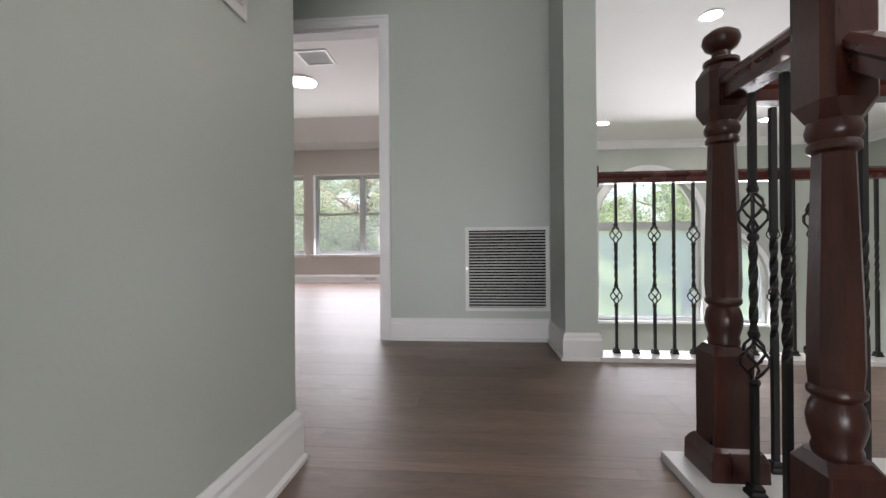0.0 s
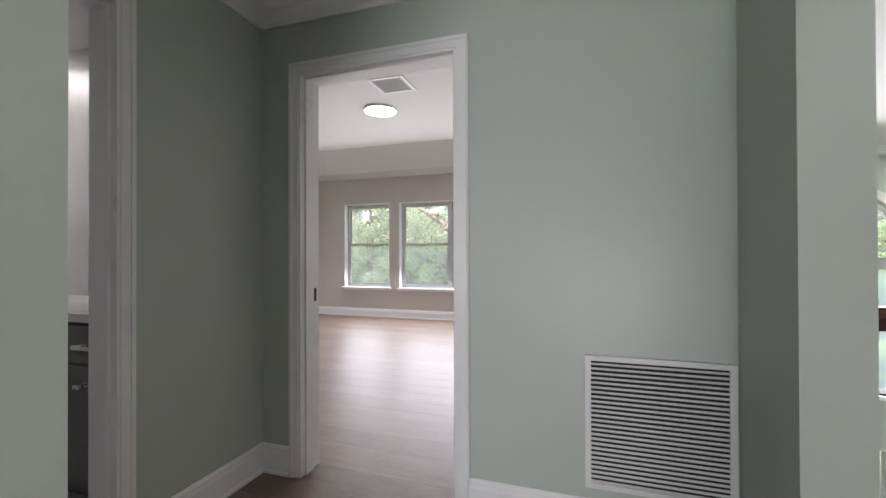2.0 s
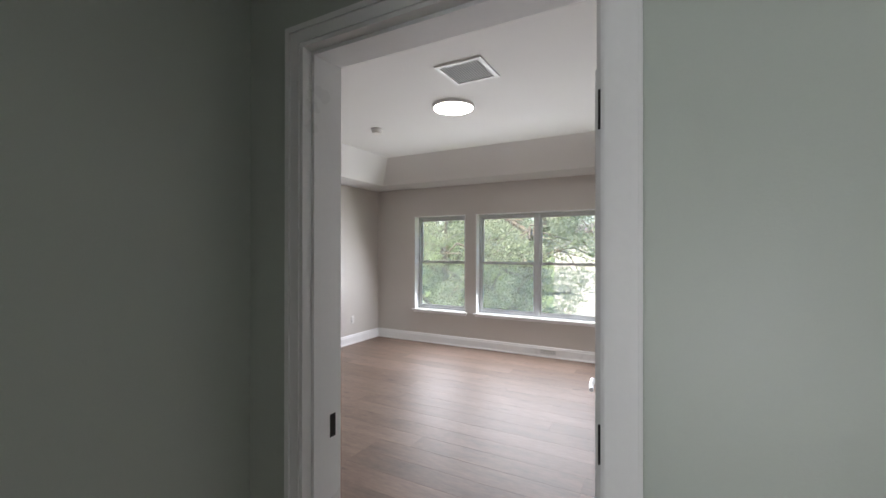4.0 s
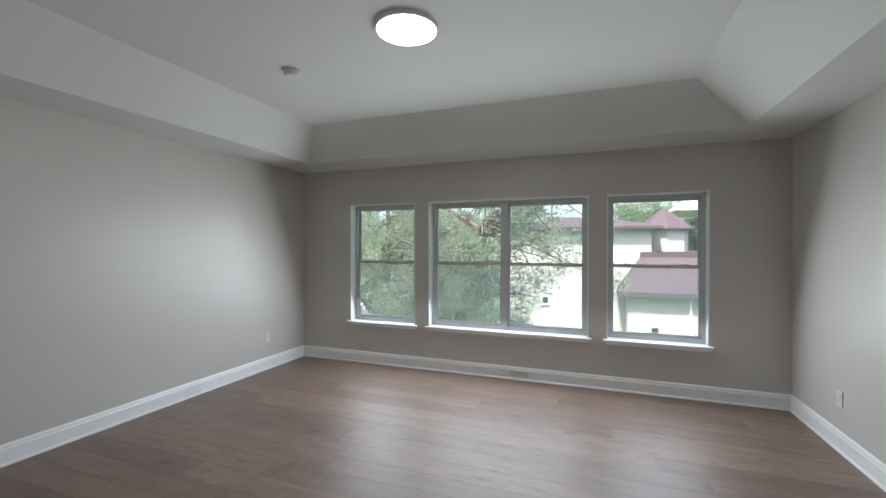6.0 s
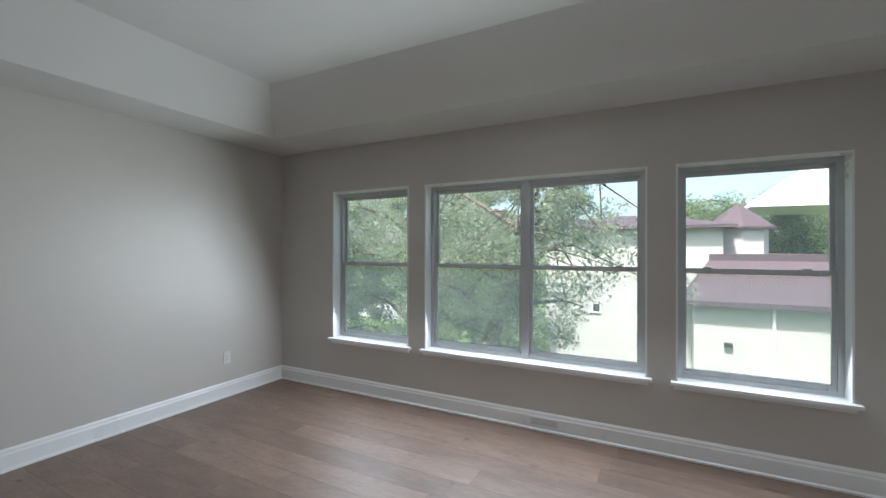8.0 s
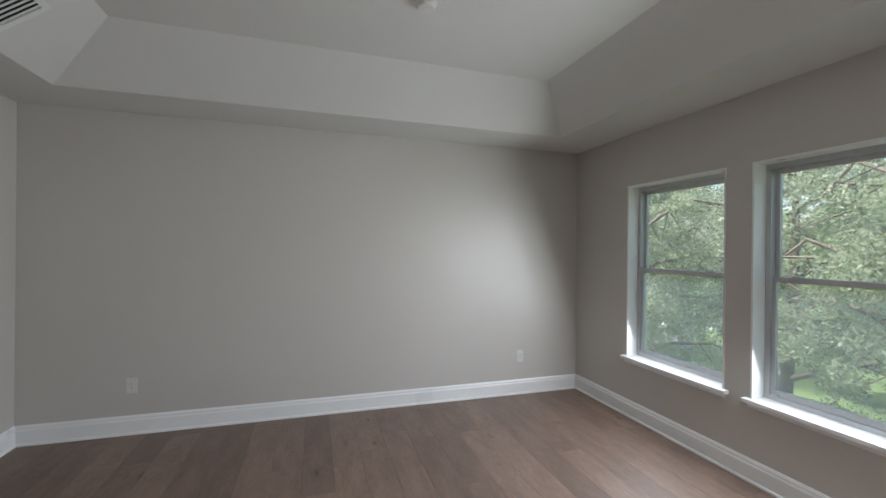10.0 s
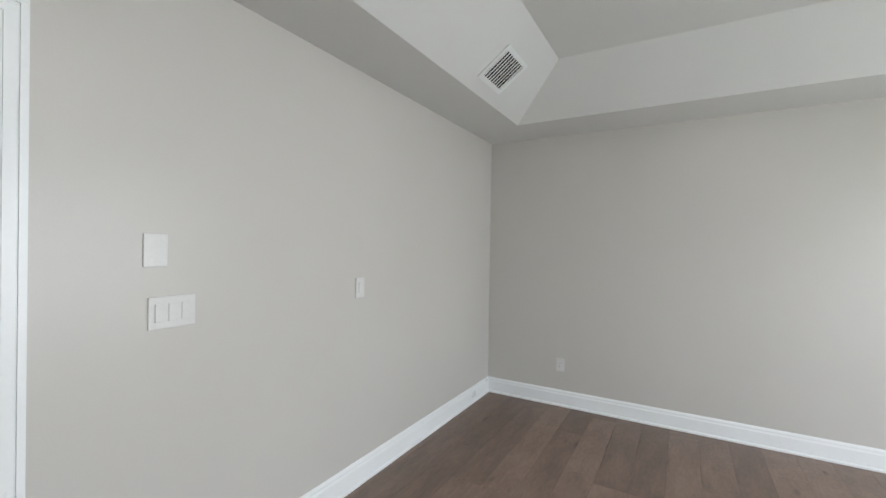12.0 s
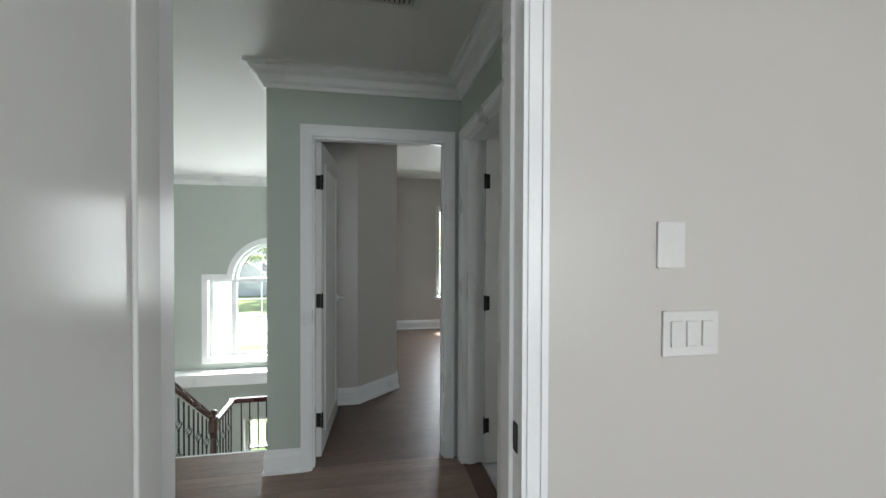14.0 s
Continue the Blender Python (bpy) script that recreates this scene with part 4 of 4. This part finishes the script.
part("plinth", box(-2.89, HW - 0.125, -0.45, -0.002, 0.0, 0.09), M_CAB, ob)
def front(x0, x1, z0, z1, nm, hx):
    d = part(nm, box(x0 + 0.004, x1 - 0.004, -0.519, -0.501, z0 + 0.004, z1 - 0.004, bevel=0.003), M_CAB, ob)
    zc = (z0 + z1) / 2 if nm == "drawer" else z1 - 0.08
    hb = bmesh.new()
    xs = (-0.075, 0.075) if nm == "drawer" else (-0.012, 0.012)
    for a in xs:
        add_box(hb, hx + a - 0.006, hx + a + 0.006, -0.56, -0.519, zc - 0.006, zc + 0.006)
    add_box(hb, hx + xs[0] - 0.007, hx + xs[1] + 0.007, -0.574, -0.56, zc - 0.009, zc + 0.009, bevel=0.002)
    part("handle", hb, M_CHROME, d, "chrome bar handle")
for k in range(4):
    front(-2.27, -1.87, 0.10 + k * 0.18, 0.28 + k * 0.18, "drawer", -2.07)
for a, c in ((-1.86, -1.26), (-2.88, -2.28)):
    front(a, c, 0.64, 0.82, "drawer", (a + c) / 2)
    front(a, (a + c) / 2, 0.10, 0.64, "cabinet_door", (a + c) / 2 - 0.05)
    front((a + c) / 2, c, 0.10, 0.64, "cabinet_door", (a + c) / 2 + 0.05)
tagged(link_mesh("countertop", box(-2.91, HW - 0.123, -0.535, -0.002, 0.832, 0.872, bevel=0.004), M_QUARTZ), "white quartz countertop on the vanity", "countertop")
bm = lathe(bmesh.new(), [(0.20, 0.0), (0.205, 0.004), (0.19, 0.004), (0.15, 0.001)], -1.6, -0.26, 28, 0.873)
tagged(link_mesh("sink", bm, M_PLATE, True), "white oval sink rim in the countertop", "sink")
ob = thing("wall_mirror", "frameless wall mirror above the vanity", "mirror")
part("mirror_glass", box(-2.15, -1.45, -0.012, -0.002, 1.15, 1.9), M_MIRROR, ob)
part("frame", box(-2.17, -1.43, -0.006, -0.001, 1.13, 1.92), M_ALU, ob)
bm = box(-4.58, -3.72, -0.012, -0.001, 0.0, CH)
wall_boxes(bm, "y", -2.0, -0.013, -4.6, -4.585, 0.0, CH, [(-0.62, -0.12, 1.68, 2.08)])
sh = structure("trim_shower_tile", bm, M_MARBLE, "polished grey marble shower wall tiles", "tile")
ob = thing("window_12", "small high white window with glazing bars over the bath", "window", kind="structure")
bm = bmesh.new()
for q in ((-0.62, -0.58, 1.68, 2.08), (-0.16, -0.12, 1.68, 2.08), (-0.58, -0.16, 1.68, 1.72), (-0.58, -0.16, 2.04, 2.08)):
    add_box(bm, -4.68, -4.64, *q)
part("window_frame", bm, M_WHITE, ob)
for y in (-0.44, -0.30):
    part("glazing_bar", box(-4.67, -4.65, y - 0.008, y + 0.008, 1.72, 2.04), M_WHITE, ob)
part("pane", box(-4.664, -4.659, -0.58, -0.16, 1.72, 2.04), M_GLASS, ob).visible_shadow = False
ob = thing("shower_set", "chrome hand shower with hose and mixer", "shower")
part("arm", tube(bmesh.new(), [(-4.3, -0.013, 2.14), (-4.3, -0.1, 2.15), (-3.74, -0.12, 2.15)], 0.012, 8), M_CHROME, ob)
part("hand_shower", tube(bmesh.new(), [(-3.9, -0.16, 2.14), (-3.86, -0.19, 2.04), (-3.83, -0.14, 1.84)], [0.036, 0.02, 0.012], 10), M_CHROME, ob, smooth=True)
part("hose", tube(bmesh.new(), [(-3.83, -0.14, 1.84), (-3.82, -0.11, 1.55), (-3.78, -0.09, 1.34), (-3.8, -0.08, 1.2), (-3.88, -0.08, 1.16), (-3.95, -0.08, 1.22), (-3.91, -0.07, 1.5), (-3.85, -0.06, 1.8)], 0.009, 8), M_CHROME, ob, smooth=True)
part("mixer", box(-3.94, -3.82, -0.035, -0.013, 0.8, 0.97, bevel=0.01), M_HINGE, ob)
part("mixer_lever", tube(bmesh.new(), [(-3.88, -0.035, 0.88), (-3.88, -0.09, 0.88), (-3.88, -0.1, 0.82)], 0.013, 8), M_CHROME, ob)
ob = thing("toilet", "white ceramic toilet beside the vanity", "toilet")
part("tank", box(-3.55, -3.15, -0.2, -0.015, 0.4, 0.76, bevel=0.02), M_PLATE, ob)
part("tank_lid", box(-3.57, -3.13, -0.21, -0.012, 0.76, 0.79, bevel=0.01), M_PLATE, ob)
part("bowl", lathe(bmesh.new(), [(0.12, 0), (0.11, 0.2), (0.19, 0.38), (0.2, 0.41)], -3.35, -0.42, 24), M_PLATE, ob, smooth=True)

# ---- outside ----
GZ = -3.3
structure("ground", box(-700, 700, -700, 900, GZ - 0.2, GZ), M_GRASS, "green lawn round the houses", "lawn")
structure("road", box(-700, 700, -26, -19, GZ + 0.004, GZ + 0.02), M_ROAD, "pale concrete street beyond the lawn", "road")
structure("pavement", box(-40, -9, 25, 31, GZ + 0.004, GZ + 0.03), M_ROAD, "pale concrete drive beyond the trees", "pavement")
structure("wall_outer_lower", box(-4.45, -0.04, -1.6, YN + 0.2, GZ, -0.26), M_STUCCO, "cream stucco storey under the bedroom", "wall")


def hip(bm, x0, x1, y0, y1, z0, z1, over=0.35, flat=0.25):
    """A hipped roof with eaves and a short ridge."""
    mx, my = (x1 - x0) * flat, (y1 - y0) * flat
    return ring_loft(bm, [rect(x0 - over, x1 + over, y0 - over, y1 + over, z0 - 0.12), rect(x0 - over, x1 + over, y0 - over, y1 + over, z0), rect(x0 + mx, x1 - mx, y0 + my, y1 - my, z1)])


hs = thing("neighbour_house", "cream stucco house with maroon tiled roofs", "house")
part("wall", box(-5.0, 1.6, 20, 30, GZ, 2.45), M_STUCCO, hs)
part("roof", hip(bmesh.new(), -5.0, 1.6, 20, 30, 2.4, 3.1, 0.4, 0.35), M_ROOF, hs, "maroon hipped roof")
part("turret", lathe(bmesh.new(), [(1.0, GZ), (1.0, 2.3)], 2.35, 22, 8), M_STUCCO, hs)
part("turret_roof", lathe(bmesh.new(), [(1.25, 2.28), (1.25, 2.36), (0.02, 3.35)], 2.35, 22, 8), M_ROOF, hs)
part("wing", box(0.6, 5.2, 19, 28, GZ, -0.35), M_STUCCO, hs)
bm = ring_loft(bmesh.new(), [rect(0.2, 5.6, 18.6, 28.4, -0.52), rect(0.2, 5.6, 18.6, 28.4, -0.34), rect(1.15, 4.7, 19.9, 27.5, 1.05), rect(1.15, 4.7, 19.9, 27.5, 1.3)])
part("mansard_roof", bm, M_ROOF, hs)
bm = ring_loft(bmesh.new(), [[(3.4, y, 3.55), (7.4, y, 3.5), (6.2, y, 5.7)] for y in (26.0, 32.0)])
part("gable", bm, M_WHITE, hs, "white gable end behind the turret")
w = part("window", box(-3.05, -2.65, 19.93, 20.0, -1.2, -0.75), M_WHITE, hs)
part("pane", box(-2.98, -2.72, 19.915, 19.93, -1.13, -0.82), M_DARK, w)
part("downpipe", tube(bmesh.new(), [(2.9, 18.93, -0.5), (2.9, 18.93, GZ)], 0.05, 8), M_WHITE, hs)
part("lamp_bracket", box(1.5, 1.75, 18.85, 19.0, -1.95, -1.8, bevel=0.02), M_IRON, hs)
ob = thing("front_house", "pale house across the street with grey roof", "house")
part("wall", box(-6, 16, -48, -38, GZ, 1.2), M_STUCCO, ob)
part("roof", hip(bmesh.new(), -6, 16, -48, -38, 1.2, 4.6, 0.6, 0.4), M_ROAD, ob)
for x in (-3, 2, 7, 12):
    w = part("window", box(x, x + 1.6, -38.0, -37.94, -1.9, -0.3), M_WHITE, ob)
    part("pane", box(x + 0.12, x + 1.48, -37.94, -37.92, -1.78, -0.42), M_DARK, w)
ob = thing("white_column", "white porch column outside the front window", "column")
part("shaft", lathe(bmesh.new(), [(0.2, GZ), (0.2, GZ + 0.2), (0.16, GZ + 0.25), (0.14, 2.2), (0.19, 2.3), (0.19, 2.5)], 2.1, -7.3, 20), M_WHITE, ob, smooth=True)
ob = thing("utility_box", "white metal utility cabinet on the lawn", "utility box")
part("cabinet", box(-17.8, -16.2, 18.9, 19.9, GZ, GZ + 1.0, bevel=0.03), M_PLATE, ob)
part("lid", box(-17.85, -16.15, 18.85, 19.95, GZ + 1.0, GZ + 1.06, bevel=0.02), M_PLATE, ob)
part("slot", box(-17.2, -16.8, 18.88, 18.9, GZ + 0.7, GZ + 0.76), M_DARK, ob)

rng = np.random.default_rng(7)


def leaves(name, centres, radii, count, size, material, parent, flat=0.75):
    """Many small bent leaves in loose clumps round the twig ends."""
    c = np.asarray(centres, float)
    k = rng.integers(0, len(c), count)
    d = rng.normal(size=(count, 3))
    d /= np.linalg.norm(d, axis=1)[:, None]
    p = c[k] + d * (np.asarray(radii)[k] * rng.random(count) ** 0.45)[:, None] * (1, 1, flat)
    u = rng.normal(size=(count, 3))
    u /= np.linalg.norm(u, axis=1)[:, None]
    v = np.cross(u, rng.normal(size=(count, 3)))
    v /= np.linalg.norm(v, axis=1)[:, None]
    s = (size * (0.6 + 0.8 * rng.random(count)))[:, None]
    quad = np.stack([p - u * s, p + v * s * 0.42, p + u * s, p - v * s * 0.42], 1).reshape(-1, 3)
    me = bpy.data.meshes.new(name)
    me.from_pydata(quad.tolist(), [], np.arange(count * 4).reshape(-1, 4).tolist())
    me.materials.append(material)
    ob = new(name, me)
    ob.parent = parent
    return ob


def tree(x, y, height, spread, count, size, label, material=M_LEAF, lean=(0.0, 0.0), limbs=9, low=0.3, trunk=0.2, clump=1.05):
    ob = thing("tree", label, "tree")
    base = Vector((x, y, GZ))
    bm = bmesh.new()
    top = base + Vector((lean[0], lean[1], height * 0.8))
    pts = [base.lerp(top, f) + Vector((0.25 * math.sin(5 * f + x), 0.25 * math.cos(4 * f + y), 0)) * f for f in (0, 0.12, 0.3, 0.5, 0.75, 1)]
    tube(bm, pts, [trunk * 1.3, trunk, trunk * 0.85, trunk * 0.65, trunk * 0.35, trunk * 0.12], 9)
    ends = []
    for i in range(limbs):
        f = low + (0.95 - low) * (i + rng.random()) / limbs
        p = pts[0].lerp(pts[-1], f)
        a = i * 2.4 + rng.random()
        reach = spread * (1.05 - 0.6 * abs(f - 0.45)) * (0.7 + 0.5 * rng.random())
        q = [p, p + Vector((math.cos(a) * reach * 0.4, math.sin(a) * reach * 0.4, height * 0.07)), p + Vector((math.cos(a) * reach * 0.75, math.sin(a) * reach * 0.75, height * 0.09 + rng.normal() * 0.2)), p + Vector((math.cos(a) * reach, math.sin(a) * reach, height * 0.05))]
        tube(bm, q, [trunk * 0.4, trunk * 0.28, trunk * 0.16, trunk * 0.05], 6)
        for j in range(9):
            g = 0.3 + 0.75 * rng.random()
            e = q[0].lerp(q[-1], g) + Vector(rng.normal(size=3) * (0.7, 0.7, 0.55))
            ends.append(tuple(e))
            tube(bm, [q[0].lerp(q[-1], max(g - 0.25, 0.1)) + Vector((0, 0, height * 0.05)), e], [trunk * 0.1, trunk * 0.03], 4)
    part("trunk", bm, M_BARK, ob, smooth=True)
    leaves("crown", ends, [clump * (0.25 + 0.4 * rng.random()) for _ in ends], count, size, material, ob)
    return ob


tree(-5.1, 11.0, 9.0, 2.6, 44000, 0.042, "large live oak with leaning trunk and small leaves", lean=(2.5, 0.2), limbs=16, low=0.36, trunk=0.24)
tree(-7.6, 12.8, 9.5, 2.9, 36000, 0.046, "tall live oak with open grey-green crown", lean=(0.4, 0.0), limbs=12, low=0.2, trunk=0.2)
tree(-10.0, 10.5, 8.5, 2.8, 38000, 0.046, "live oak with grey-green crown over the lawn", lean=(-0.3, 0.3), limbs=12, low=0.2, trunk=0.17)
tree(-7.8, 18.5, 5.0, 2.2, 12000, 0.09, "bright yellow-green young tree behind oaks", M_LEAF2, limbs=9, low=0.15, trunk=0.1)
tree(-15.5, 16.0, 10, 4.0, 40000, 0.075, "live oak farther across the lawn", limbs=12, low=0.2, trunk=0.25, clump=1.8)
tree(-12, 26, 11, 4.5, 40000, 0.09, "far oak beyond the drive", M_LEAF3, limbs=12, low=0.2, trunk=0.25, clump=2.0)
tree(4.5, 34, 10.0, 4.5, 50000, 0.085, "far tree behind the neighbouring house", M_LEAF3, limbs=14, low=0.3, trunk=0.25, clump=2.3)
tree(10, 36, 11, 5, 50000, 0.085, "far tree behind the neighbouring house", M_LEAF3, limbs=14, low=0.3, trunk=0.25, clump=2.3)
tree(9.5, 16, 8.5, 3.2, 45000, 0.06, "leafy tree outside the arched windows", M_LEAF3, limbs=13, low=0.2, trunk=0.2, clump=1.7)
tree(4.5, -34, 8, 4, 12000, 0.17, "leafy street tree before the front house", M_LEAF2, limbs=10, low=0.4, trunk=0.25)
tree(-3, -30, 7, 3, 10000, 0.17, "leafy street tree before the front house", limbs=10, low=0.4, trunk=0.25)
ob = thing("shrub", "low green shrubs at the lawn edge", "shrub", kind="stuff")
part("stem", tube(bmesh.new(), [(-7.5, 14.5, GZ), (-7.4, 14.5, GZ + 0.8)], 0.05, 6), M_BARK, ob)
leaves("foliage", [(-14 + 0.55 * i, 14.2 + 0.4 * math.sin(i), GZ + 0.4 + 0.25 * math.sin(2.2 * i)) for i in range(20)], [0.6] * 20, 16000, 0.07, M_LEAF2, ob)

# ---- floor planks, last ----
bm = ring_loft(bmesh.new(), [[(sx * 0.5, sy * 0.5, z) for sx, sy in c] for c, z in (
    (((-1, -1), (1, -1), (1, 1), (-1, 1)), -1.0), (((-1, -1), (1, -1), (1, 1), (-1, 1)), -0.15), (((-0.9995, -0.997), (0.9995, -0.997), (0.9995, 0.997), (-0.9995, 0.997)), 0.0))])
pl = bpy.data.meshes.new("plank")
bmesh.ops.recalc_face_normals(bm, faces=bm.faces)
bm.to_mesh(pl)
bm.free()
pl.materials.append(M_BOARD)
rnd = random.Random(11)
WIDTH = 0.1905


def lay(x0, x1, y0, y1):
    row = math.floor(y0 / WIDTH)
    while row * WIDTH < y1 - 1e-4:
        a, b = max(row * WIDTH, y0), min((row + 1) * WIDTH, y1)
        x = x0 - rnd.random() * 1.1
        while x < x1:
            e = x + rnd.choice((1.22, 1.5, 0.95, 1.22))
            c, d = max(x, x0), min(e, x1)
            if d - c > 0.01 and b - a > 0.008:
                piece("plank", pl, floor, pose((c + d) / 2, (a + b) / 2, 0) @ Matrix.Diagonal((d - c, b - a - 0.0008, 0.012, 1)))
            x = e
        row += 1


lay(XL, XR, YS, YN)
lay(DX0, DX1, 0.0, YS)
lay(HW, 1.018, -0.44, 0.0)
lay(HW, 4.2, -1.46, -0.44)
lay(HW, 1.064, -1.575, -1.46)
lay(0.066, 1.064, -1.85, -1.575)
